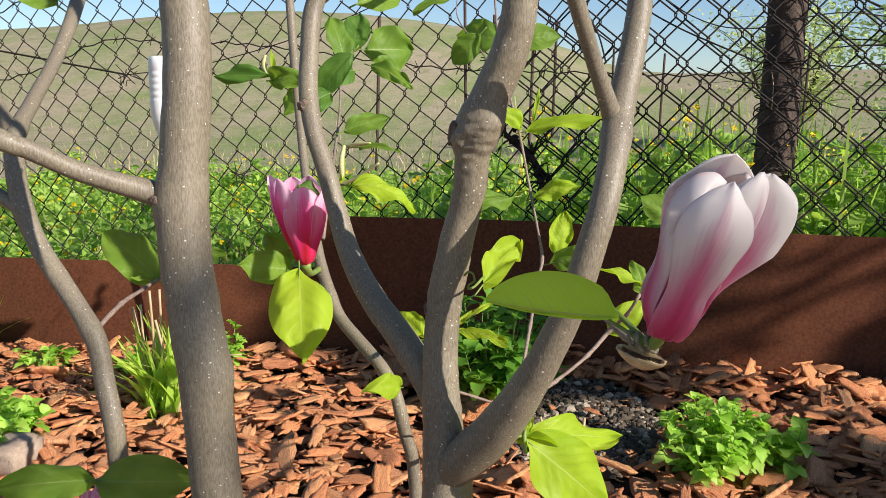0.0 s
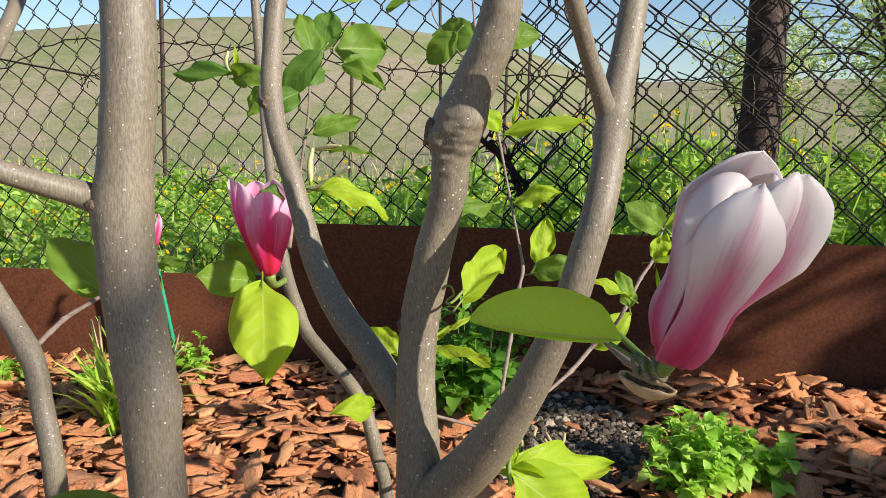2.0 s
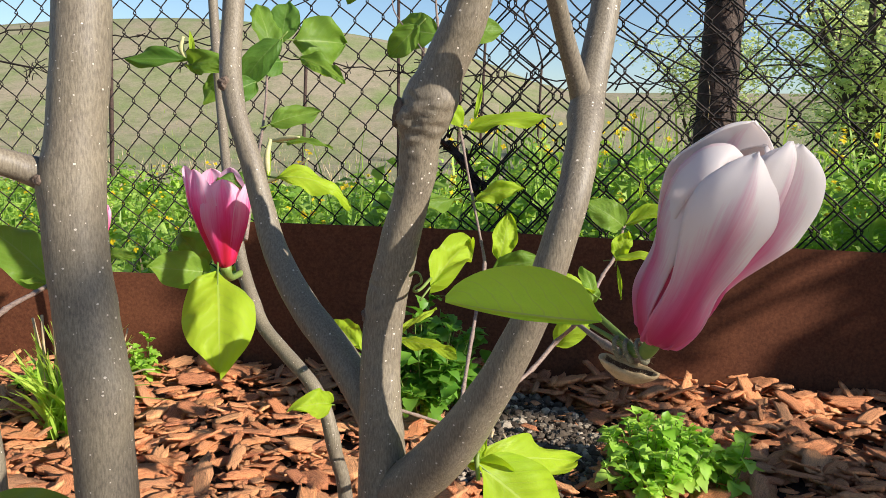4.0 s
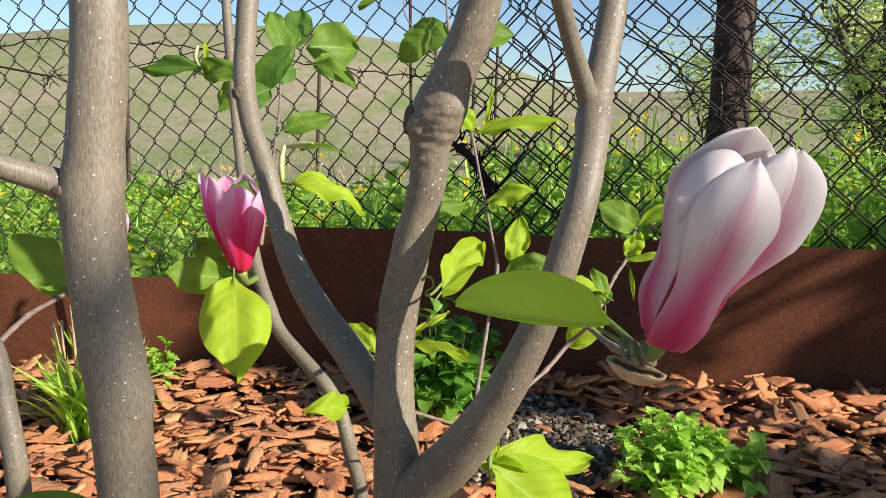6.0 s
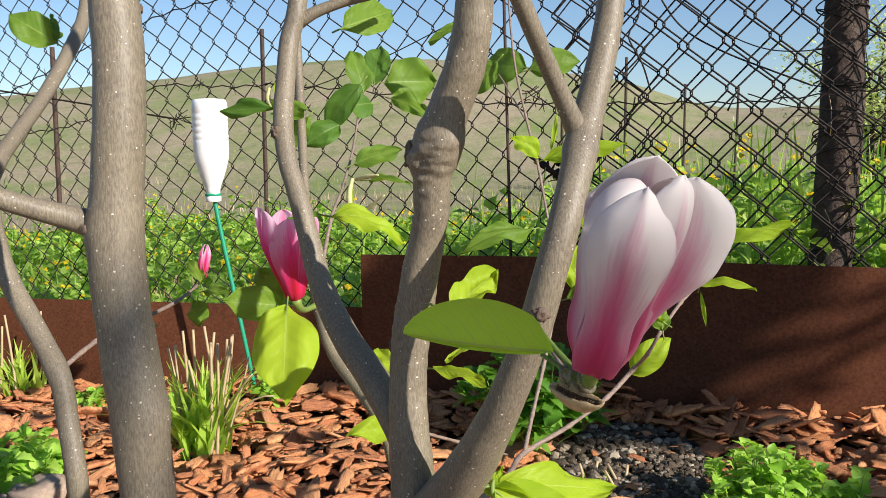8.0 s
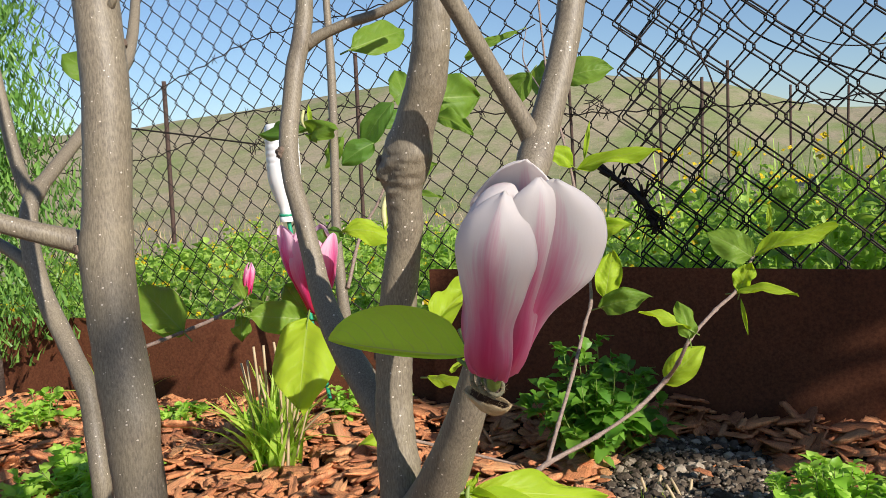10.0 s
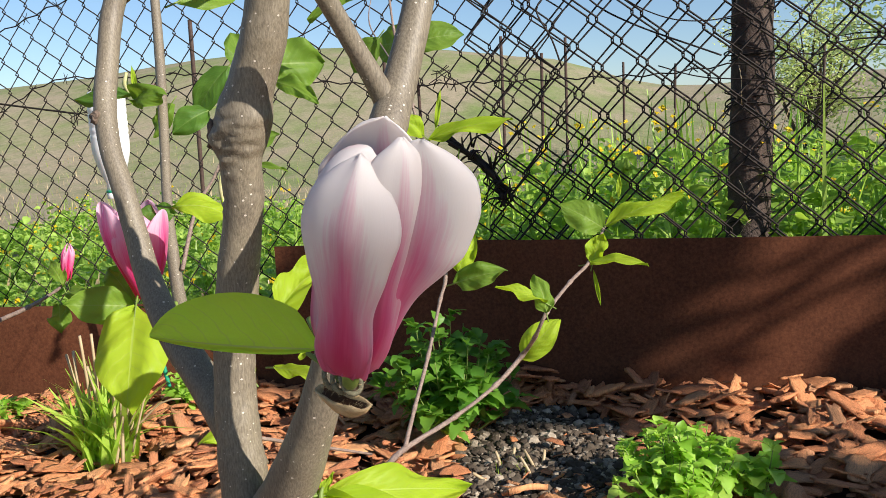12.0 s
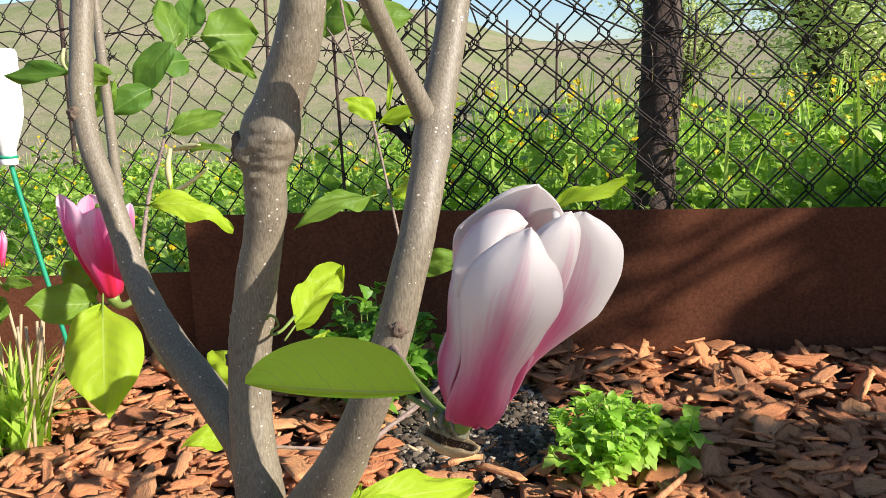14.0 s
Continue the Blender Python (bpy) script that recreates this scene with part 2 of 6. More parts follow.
LOG = mottled("weathered_log", ((0.3, (0.035, 0.026, 0.022)), (0.55, (0.085, 0.06, 0.048)), (0.8, (0.2, 0.155, 0.125))), 26, 0.9, 0.9, 0.006)
PLASTIC = mottled("white_plastic", ((0.3, (0.84, 0.84, 0.82)), (0.7, (0.9, 0.9, 0.88))), 14, 0.35, 0.05, 0.0005, spec=0.45)
GREEN_PLASTIC = mottled("green_plastic", ((0.3, (0.006, 0.23, 0.12)), (0.7, (0.012, 0.31, 0.16))), 40, 0.4, 0.1, 0.0005, spec=0.45)
GRAVEL = mottled("grey_gravel", ((0.1, (0.036, 0.025, 0.017)), (0.58, (0.1, 0.076, 0.053)), (0.86, (0.48, 0.4, 0.3))), 70, 0.85, 0.5, 0.002, island=True)
ROCK = mottled("sandy_stone", ((0.3, (0.24, 0.175, 0.13)), (0.7, (0.48, 0.37, 0.28))), 45, 0.85, 0.6, 0.004)
HERB = herb_material("weed_leaf", (0.22, 0.44, 0.04), (0.52, 0.76, 0.14), (0.55, 0.85, 0.08), 0.4)
# Deeper green than weed_leaf; the tree crowns use it too.
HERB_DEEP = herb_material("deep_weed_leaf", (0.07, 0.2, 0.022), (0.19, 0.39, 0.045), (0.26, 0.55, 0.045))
LUSH = herb_material("meadow_leaf", (0.12, 0.25, 0.03), (0.54, 0.74, 0.16), (0.56, 0.84, 0.09))
GRASS = herb_material("grass_blade", (0.17, 0.32, 0.04), (0.38, 0.48, 0.09), (0.42, 0.62, 0.07))
TUFT = herb_material("tuft_blade", (0.34, 0.54, 0.06), (0.56, 0.72, 0.13), (0.6, 0.85, 0.09), 0.45, False)
STRAW = herb_material("dry_straw", (0.48, 0.35, 0.19), (0.68, 0.54, 0.33), (0.6, 0.45, 0.25), 0.2)
YELLOW = herb_material("yellow_petal", (0.75, 0.5, 0.01), (0.85, 0.65, 0.02), (0.9, 0.65, 0.02), 0.3)
BUSH = herb_material("bush_leaf", (0.42, 0.52, 0.16), (0.76, 0.78, 0.42), (0.8, 0.9, 0.35), 0.55)
THUJA = herb_material("thuja_leaf", (0.08, 0.2, 0.035), (0.22, 0.4, 0.08), (0.25, 0.5, 0.06), 0.3)
STALK = mottled("green_stalk", ((0.3, (0.11, 0.17, 0.03)), (0.7, (0.22, 0.3, 0.07))), 120, 0.5, 0.2, 0.0005)
WOOL = mottled("woolly_scale", ((0.3, (0.11, 0.1, 0.06)), (0.7, (0.36, 0.33, 0.21))), 300, 0.9, 0.8, 0.0006)
LINING = mottled("scale_lining", ((0.3, (0.06, 0.03, 0.016)), (0.7, (0.2, 0.1, 0.05))), 200, 0.5, 0.3, 0.0005)
STIPULE = mottled("pale_stipule", ((0.3, (0.36, 0.4, 0.14)), (0.7, (0.6, 0.52, 0.3))), 120, 0.6, 0.3, 0.0006)
SCALE = mottled("dry_bud_scale", ((0.3, (0.4, 0.27, 0.13)), (0.7, (0.74, 0.55, 0.31))), 160, 0.85, 0.8, 0.001)


# ---------------------------------------------------------------- mesh helpers
def link(name, me, parent=None, label="", material=None):
    ob = new(name, me)
    if material is not None and not me.materials:
        me.materials.append(material)
    if parent is not None:
        ob.parent = parent
    if label:
        ob["label"] = label
    return ob


def part(name, bm, material, parent=None, label="", smooth=True):
    me = bpy.data.meshes.new(name)
    bm.to_mesh(me)
    bm.free()
    for p in me.polygons:
        p.use_smooth = smooth
    return link(name, me, parent, label, material)


def part_data(name, verts, faces, material, parent=None, label="", smooth=True):
    me = bpy.data.meshes.new(name)
    me.from_pydata([tuple(v) for v in verts], [], [tuple(f) for f in faces])
    me.polygons.foreach_set("use_smooth", [smooth] * len(me.polygons))
    me.update()
    return link(name, me, parent, label, material)


def empty(name, at=(0, 0, 0)):
    ob = new(name)
    ob.location = at
    ob.empty_display_size = 0.02
    return ob


def under(ob, thing):
    """Makes ob, built in world coordinates, a part of the thing."""
    ob.parent = thing
    ob.matrix_parent_inverse = Matrix.Translation(thing.location).inverted()
    return ob


def spline(points, step):
    """Catmull-Rom through rows of numbers, sampled about every step metres."""
    p = np.array(points, float)
    p = np.vstack([2 * p[0] - p[1], p, 2 * p[-1] - p[-2]])
    out = []
    for i in range(1, len(p) - 2):
        a, b, c, d = p[i - 1:i + 3]
        n = max(2, int(np.linalg.norm((c - b)[:3]) / step))
        for k in range(n):
            t = k / n
            out.append(0.5 * (2 * b + (c - a) * t + (2 * a - 5 * b + 4 * c - d) * t * t + (3 * b - a - 3 * c + d) * t ** 3))
    out.append(p[-2])
    return np.array(out)


def tube_data(points, sides=10, step=0.01, wobble=0.0, flare=None, cap=True):
    """points: x, y, z, radius. Returns vertices, faces and the (u, v) of each vertex."""
    path = spline(points, step) if step else np.array(points, float)
    ctr, rad = path[:, :3], np.maximum(path[:, 3], 0.0002)
    tang = np.gradient(ctr, axis=0)
    tang /= np.linalg.norm(tang, axis=1)[:, None] + 1e-9
    side = np.cross(tang[0], (0.31, 0.95, 0.11))
    verts, uv, run = [], [], 0.0
    for i, (c, r, t) in enumerate(zip(ctr, rad, tang)):
        side = side - t * side.dot(t)
        side /= np.linalg.norm(side) + 1e-9
        other = np.cross(t, side)
        if i:
            run += float(np.linalg.norm(c - ctr[i - 1]))
        for k in range(sides):
            a = 2 * math.pi * k / sides
            n = side * math.cos(a) + other * math.sin(a)
            rr = r
            if wobble:
                q = c + n * r
                rr = r * (1 + wobble * noise.noise(Vector(q) * 55) + 0.6 * wobble * noise.noise(Vector(q) * 160))
            if flare is not None:
                rr = flare(c, n, rr)
            verts.append(c + n * rr)
            uv.append((k / sides, run))
    faces = [(i * sides + k, i * sides + (k + 1) % sides, (i + 1) * sides + (k + 1) % sides, (i + 1) * sides + k) for i in range(len(path) - 1) for k in range(sides)]
    if cap:
        faces += [tuple(range(sides))[::-1], tuple(range((len(path) - 1) * sides, len(path) * sides))]
    return verts, faces, uv


def sheet_data(grid, uv_of=None):
    """grid[i][j] of points; returns vertices and quads."""
    rows, cols = len(grid), len(grid[0])
    verts = [p for row in grid for p in row]
    faces = [(i * cols + j, i * cols + j + 1, (i + 1) * cols + j + 1, (i + 1) * cols + j) for i in range(rows - 1) for j in range(cols - 1)]
    return verts, faces


def sheet(name, grid, uvs, material, parent=None, label=""):
    verts, faces = sheet_data(grid)
    me = bpy.data.meshes.new(name)
    me.from_pydata([tuple(v) for v in verts], [], faces)
    lay = me.uv_layers.new(name="uv")
    flat = [q for row in uvs for q in row]
    for lp in me.loops:
        lay.data[lp.index].uv = flat[lp.vertex_index]
    for p in me.polygons:
        p.use_smooth = True
    return link(name, me, parent, label, material)


def scatter(name, shapes, poses, material, parent=None, smooth=False):
    """One mesh of many small pieces: shapes is a list of (vertices, faces); poses of (shape, 3 x 3 matrix, place)."""
    vs, fs, base = [], [], 0
    for k, m3, at in poses:
        v, f = shapes[k]
        vs.append(v @ m3.T + at)
        fs.extend([tuple(base + i for i in q) for q in f])
        base += len(v)
    me = bpy.data.meshes.new(name)
    me.from_pydata(np.vstack(vs).tolist(), [], fs)
    me.polygons.foreach_set("use_smooth", [smooth] * len(me.polygons))
    return link(name, me, parent, "", material)


def turn3(rx, ry, rz, scale=1.0):
    return np.array(Euler((rx, ry, rz)).to_matrix()) * scale


def bed_height(x, y):
    return 0.0244 * max(-1.6, min(1.6, x)) + 0.012 * noise.noise(Vector((x * 3, y * 3, 0)))


# ---------------------------------------------------------------- ground and hill
CREST = [(-180, 3.0), (-90, 3.0), (-60, 3.0), (-40, 3.5), (-36, 4.2), (-30, 4.85), (-25, 5.65), (-18, 6.3), (-12, 6.25), (-7, 5.75), (-3, 5.1), (0, 4.7), (2, 4.0), (4, 3.2), (6, 2.6), (9, 2.4), (14, 2.5), (40, 2.6), (180, 3.0)]
FENCE_AT = (0.68, 1.875)
FENCE_SLOPE = -0.125


def fence_y(x):
    return FENCE_AT[1] + FENCE_SLOPE * (x - FENCE_AT[0])


def land(x, y):
    dx, dy = x - 0.2, y
    r, az = math.hypot(dx, dy), math.degrees(math.atan2(dx, dy))
    top = 30.0
    el = float(np.interp(az, [a for a, _ in CREST], [e for _, e in CREST]))
    h = 0.58 + top * math.tan(radians(el))
    s = max(0.0, min(1.0, (r - 11.0) / (top - 11.0)))
    s = s * s * (2.2 - 1.2 * s) if s < 1 else 1.0
    z = h * s
    if r > top:
        z = h + (r - top) * 0.012
    z += 0.25 * noise.noise(Vector((x * 0.09, y * 0.09, 3))) * min(1, max(0, (r - 8) / 20)) * (0.4 if r < 32 else 0.0)
    near = max(0.0, 1.0 - max(0.0, r - 2.0) / 2.0)
    return z + near * bed_height(x, y) - 0.012 * near


def ground():
    rings = [0.0] + [0.12 * i for i in range(1, 24)] + [2.8 * 1.14 ** i for i in range(1, 54)]
    n = 144
    verts, faces, kinds = [(0, 1.5, land(0, 1.5))], [], []
    for r in rings[1:]:
        for k in range(n):
            a = 2 * math.pi * k / n
            x, y = r * math.sin(a), 1.5 + r * math.cos(a)
            verts.append((x, y, land(x, y)))
    for i in range(len(rings) - 1):
        for k in range(n):
            k2 = (k + 1) % n
            if i == 0:
                faces.append((0, 1 + k2, 1 + k))
            else:
                a, b = 1 + (i - 1) * n, 1 + i * n
                faces.append((a + k, a + k2, b + k2, b + k))
    ob = part_data("ground", verts, faces, SOIL)
    ob.data.materials.append(MEADOW)
    ob.data.materials.append(BOUNCE_SOIL)
    for p in ob.data.polygons:
        c = p.center
        p.material_index = 2 if c.y < 0.1 and math.hypot(c.x, c.y) < 6 else 0 if (c.y < fence_y(c.x) + 0.25 and math.hypot(c.x, c.y - 1.5) < 3.19) else 1
    tagged(ob, "garden soil passing into a grassy hill with dry tan grass", "ground", kind="structure")


ground()


# ---------------------------------------------------------------- steel edging
def edging(name, line, low, high, label):
    """A bent sheet of steel standing on edge along a line in plan, with a narrow folded lip."""
    path = spline([(x, y, 0) for x, y in line], 0.03)
    th, n = 0.004, 9
    grid = []
    for i, p in enumerate(path):
        t = path[min(i + 1, len(path) - 1)] - path[max(i - 1, 0)]
        nrm = np.array((t[1], -t[0], 0)) / np.linalg.norm(t)
        wav = 0.006 * noise.noise(Vector((p[0] * 2.2, 0, 7)))
        ring = []
        lo, hi = low(p[0]), high(p[0])
        for k in range(n):
            z = lo + (hi - lo) * k / (n - 1)
            b = wav + 0.004 * noise.noise(Vector((p[0] * 3, z * 5, 1)))
            ring.append(Vector((p[0], p[1], z)) + Vector(nrm) * (th / 2 + b))
        for k in reversed(range(n)):
            z = lo + (hi - lo) * k / (n - 1)
            b = wav + 0.004 * noise.noise(Vector((p[0] * 3, z * 5, 1)))
            ring.append(Vector((p[0], p[1], z)) + Vector(nrm) * (-th / 2 + b))
        grid.append(ring)
    m = 2 * n
    verts = [v for r in grid for v in r]
    faces = [(i * m + k, i * m + (k + 1) % m, (i + 1) * m + (k + 1) % m, (i + 1) * m + k) for i in range(len(grid) - 1) for k in range(m)]
    faces += [tuple(range(m))[::-1], tuple(range((len(grid) - 1) * m, len(grid) * m))]
    ob = part_data(name, verts, faces, STEEL, smooth=False)
    return tagged(ob, label, "edging", "steel garden edging", "structure")


edging("trim_1", [(-0.366, 1.868), (0.09, 1.862), (0.22, 1.835), (0.46, 1.8), (0.74, 1.757), (1.08, 1.72), (1.5, 1.67), (2.0, 1.61)],
       lambda x: -0.05, lambda x: 0.336, "tall rust-brown steel edging sheet bounding the bark bed")
edging("trim_2", [(-2.8, 1.925), (-1.6, 1.92), (-1.1, 1.915), (-0.6, 1.91), (-0.2, 1.905)],
       lambda x: -0.1, lambda x: 0.2, "lower rust-brown steel edging sheet bounding the bark bed")


# ---------------------------------------------------------------- fence
def bend(x, z):
    """How far the old netting is pulled out of its plane and lattice."""
    q = Vector((x * 1.1, z * 1.3, 2.0))
    return 0.014 * noise.noise(q), 0.03 * noise.noise(q + Vector((9, 0, 0))), 0.012 * noise.noise(q * 1.7 + Vector((0, 5, 0)))


def netting():
    fence = empty("chain_link_fence", (FENCE_AT[0], FENCE_AT[1], 0.0))
    tagged(fence, "old rusty chain-link fence of dark wire behind the steel edging", "fence")
    def mesh(x0, x1, w, h, turn, shift, lift, loose, r):
        """One length of netting: zigzag wires hooked into each other, the whole roll turned a little in its plane."""
        co, si = math.cos(radians(turn)), math.sin(radians(turn))
        for k in range(int((x1 - x0) / w)):
            pts = []
            for j in range(-6, int(1.75 / h) + 6):
                t = (j + k) % 2
                p, q = (k + t) * w, j * h + lift
                x, z = x0 + p * co - q * si, p * si + q * co - 0.5 * (x1 - x0) * si
                if z < 0.01 or z > 1.7:
                    continue
                out = 0.0035 if t else -0.0035
                bx, by, bz = bend(x + loose, z)
                px, pz = x + bx * (0.6 + loose * 0.2) + (0.0022 if t else -0.0022), z + bz * (0.6 + loose * 0.2)
                for dz, dy in ((-0.0028, out), (0.0028, -out * 0.4)):
                    pts.append((px, fence_y(px) + by * 0.7 + shift + dy, pz + dz, r))
            v, f, _ = tube_data(pts, 4, 0, cap=False)
            under(part_data("wire", v, f, WIRE), fence)

    mesh(-3.2, 0.42, 0.0335, 0.041, 8.0, 0.0, 0.0, 0.0, 0.0017)
    mesh(0.16, 2.3, 0.0445, 0.052, 4.0, -0.02, 0.02, 3.0, 0.002)
    mesh(0.168, 2.3, 0.0447, 0.0518, 4.1, -0.03, 0.024, 3.3, 0.002)
    # line wires with barbs
    high = [(-3.0, 0.58), (-1.81, 0.705), (-1.49, 0.769), (-1.37, 0.811), (-1.23, 0.874), (-1.1, 0.907), (-0.99, 0.942), (-0.87, 0.968), (-0.5, 1.0), (0.6, 1.03), (2.1, 1.05)]
    low = [(-3.0, 0.55), (-1.485, 0.643), (-1.32, 0.656), (-1.16, 0.695), (-1.05, 0.747), (-0.96, 0.766), (-0.77, 0.752), (-0.65, 0.754), (-0.47, 0.737), (-0.28, 0.71), (-0.06, 0.686), (0.19, 0.68), (0.5, 0.672), (0.6, 0.68), (0.9, 0.7), (2.1, 0.73)]
    for line in (high, low):
        pts, n = [], 150
        for i in range(n + 1):
            x = -3.0 + 5.1 * i / n
            z = float(np.interp(x, [q[0] for q in line], [q[1] for q in line])) + (0.003 if i % 2 else -0.003)
            pts.append((x, fence_y(x) - 0.012 + 0.01 * noise.noise(Vector((x * 3, 4, line[0][1]))), z, 0.0017))
        v, f, _ = tube_data(pts, 5, 0)
        under(part_data("barbed_wire", v, f, WIRE), fence)
        for i in range(3, n, 3):
            x, y, z, _ = pts[i]
            for s in (-1, 1):
                a = random.uniform(0, 3.1)
                dx, dz = 0.013 * math.cos(a), 0.017 * math.sin(a)
                v, f, _ = tube_data([(x - dx, y - 0.004 * s, z - dz, 0.0009), (x, y, z, 0.0016), (x + dx, y + 0.004 * s, z + dz, 0.0006)], 4, 0)
                under(part_data("barb", v, f, WIRE), fence)
    # loose strands
    rng = random.Random(5)
    def strand(points, r=0.0014):
        v, f, _ = tube_data([(*p, r) for p in points], 5, 0.012)
        under(part_data("loose_wire", v, f, WIRE), fence)
    fy = lambda x, d=-0.02: fence_y(x) + d
    strand([(-1.6, fy(-1.6), 0.78), (-1.25, fy(-1.25), 0.725), (-1.1, fy(-1.1), 0.70), (-0.93, fy(-0.93), 0.672)], 0.0026)
    strand([(-0.93, fy(-0.93), 0.672), (-0.7, fy(-0.7), 0.70), (-0.4, fy(-0.4), 0.78), (-0.1, fy(-0.1), 0.9)])
    strand([(0.28, fy(0.28), 0.95), (0.27, fy(0.27, -0.04), 0.86), (0.25, fy(0.25, -0.05), 0.82), (0.28, fy(0.28, -0.05), 0.76), (0.3, fy(0.3, -0.03), 0.70)], 0.002)
    strand([(0.3, fy(0.3), 0.93), (0.36, fy(0.36), 0.84), (0.45, fy(0.45), 0.78), (0.62, fy(0.62, -0.05), 0.70)], 0.002)
    strand([(0.35, fy(0.35), 0.90), (0.48, fy(0.48, -0.04), 0.80), (0.6, fy(0.6, -0.06), 0.77), (0.8, fy(0.8, -0.06), 0.80), (1.1, fy(1.1), 0.74)])
    strand([(0.5, fy(0.5), 0.69), (0.58, fy(0.58, -0.05), 0.66), (0.7, fy(0.7, -0.09), 0.64), (0.85, fy(0.85, -0.03), 0.60), (1.3, fy(1.3), 0.62)])
    # tangle of barbs on the netting
    for c, n, r in (((-0.93, fy(-0.93), 0.672), 9, 0.03), ((0.03, fy(0.03), 0.70), 7, 0.025), ((-0.62, fy(-0.62), 0.42), 8, 0.04), ((-0.55, fy(-0.55), 0.68), 6, 0.02)):
        for _ in range(n):
            a, b = (Vector([rng.uniform(-r, r) for _ in range(3)]) for _ in range(2))
            strand([Vector(c) + a, Vector(c) + (a + b) * 0.3 + Vector((0, -0.006, 0)), Vector(c) + b], 0.0012)


netting()


def log_post():
    thing = empty("fence_post", (0.69, 1.925, 0.0))
    tagged(thing, "weathered dark log post wrapped in fence wire", "post")
    def knots(c, n, r):
        q = c + n * r
        return r * (1 + 0.1 * noise.noise(Vector((q[0] * 16, q[1] * 16, q[2] * 4))) + 0.06 * noise.noise(Vector(q) * 60))
    v, f, _ = tube_data([(0.685, 1.93, -0.1, 0.047), (0.69, 1.93, 0.3, 0.046), (0.70, 1.93, 0.7, 0.044), (0.706, 1.93, 1.7, 0.041)], 22, 0.012, 0, knots)
    under(part_data("log", v, f, LOG), thing)
    rng = random.Random(3)
    for i in range(16):
        z = 0.36 + 0.045 * i + rng.uniform(-0.015, 0.015)
        pts, turns, start, tip = [], rng.uniform(0.6, 1.4), rng.uniform(0, 6.3), rng.uniform(-0.06, 0.06)
        for k in range(15):
            a = start + turns * 6.283 * k / 14
            r = 0.0485 + rng.uniform(0, 0.004)
            pts.append((0.694 + r * math.cos(a), 1.93 + r * math.sin(a), z + tip * k / 14 + 0.012 * math.sin(a + start), 0.0016))
        a = start + turns * 6.283
        pts.append((0.694 + 0.1 * math.cos(a), 1.93 + 0.07 * math.sin(a), z + tip + rng.uniform(-0.04, 0.05), 0.0012))
        v, f, _ = tube_data(pts, 5, 0.012)
        under(part_data("wrapped_wire", v, f, WIRE), thing)
    for i in range(14):     # grey dry stalks caught in the wires
        z = rng.uniform(0.3, 0.62)
        p = Vector((0.70 + rng.uniform(-0.04, 0.05), 1.868, z))
        q = p + Vector((rng.uniform(-0.05, 0.09), rng.uniform(-0.02, 0.02), rng.uniform(-0.1, 0.12)))
        v, f, _ = tube_data([(*p, 0.0009), (*((p + q) / 2 + Vector((0, -0.012, 0.01))), 0.0008), (*q, 0.0004)], 4, 0.02)
        under(part_data("dry_stalk", v, f, STRAW), thing)


log_post()


def pipe(name, foot, head, r, label):
    r *= 0.72
    v, f, _ = tube_data([(*foot, r), *[tuple(foot[k] + (head[k] - foot[k]) * s for k in range(3)) + (r,) for s in (0.3, 0.6)], (*head, r)], 9, 0.1, 0.08)
    ob = part_data(name, v, f, PIPE)
    return tagged(ob, label, "post", "thin rusty fence posts")


pipe("thin_post", (-0.01, fence_y(0) + 0.005, -0.1), (-0.046, fence_y(0) + 0.005, 1.5), 0.005, "thin dark rusty rod holding up the netting")
for x, y, top, r in ((-4.77, 6.8, 1.55, 0.03), (-2.35, 5.92, 1.49, 0.022), (-1.3, 7.6, 1.4, 0.022), (-0.28, 8.6, 1.52, 0.022), (0.1, 8.6, 1.33, 0.022), (0.35, 9.3, 1.54, 0.022), (0.89, 8.3, 1.17, 0.016), (1.34, 8.2, 1.12, 0.016), (2.6, 8.0, 1.2, 0.018)):
    pipe("far_post", (x - 0.02, y, land(x, y) - 0.1), (x + random.uniform(-0.02, 0.03), y, top), r, "thin rusty metal post of a second fence in the meadow")


# ---------------------------------------------------------------- magnolia
TREE = empty("magnolia_tree", (0.077, 0.561, 0.0))
tagged(TREE, "young magnolia with smooth grey-brown stems, fresh green leaves and pink flowers", "tree")


def swell(*marks, rough=()):
    """Rings and swollen nodes on a stem: (place, reach, gain); rough: the same for wrinkled, warty bark."""
    def shape(c, n, r):
        for at, reach, gain in marks:
            d = np.linalg.norm(np.array(at) - (c + n * r * 0.6)) / reach
            r *= 1 + gain * math.exp(-d * d)
        for at, reach, gain in rough:
            p = c + n * r
            d = np.linalg.norm(np.array(at) - p) / reach
            if d < 2:
                fold = noise.noise(Vector((p[0] * 90, p[1] * 90, p[2] * 300))) + 0.8 * noise.noise(Vector(p * 210))
                r *= 1 + gain * fold * math.exp(-d * d)
        return r
    return shape


def stem(name, pts, material=BARK, sides=20, step=0.006, wobble=0.035, flare=None, label=""):
    if name == "twig":      # thin wood swells at its leaf nodes
        pts = [(x, y, z, r * 0.86) for x, y, z, r in pts]
        flare, wobble = swell(*[((x, y, z), 0.0032, 0.4) for x, y, z, _ in pts[1:-1]]), 0.16
    v, f, _ = tube_data(pts, sides, step, wobble, flare)
    return under(part_data(name, v, f, material, None, label), TREE)


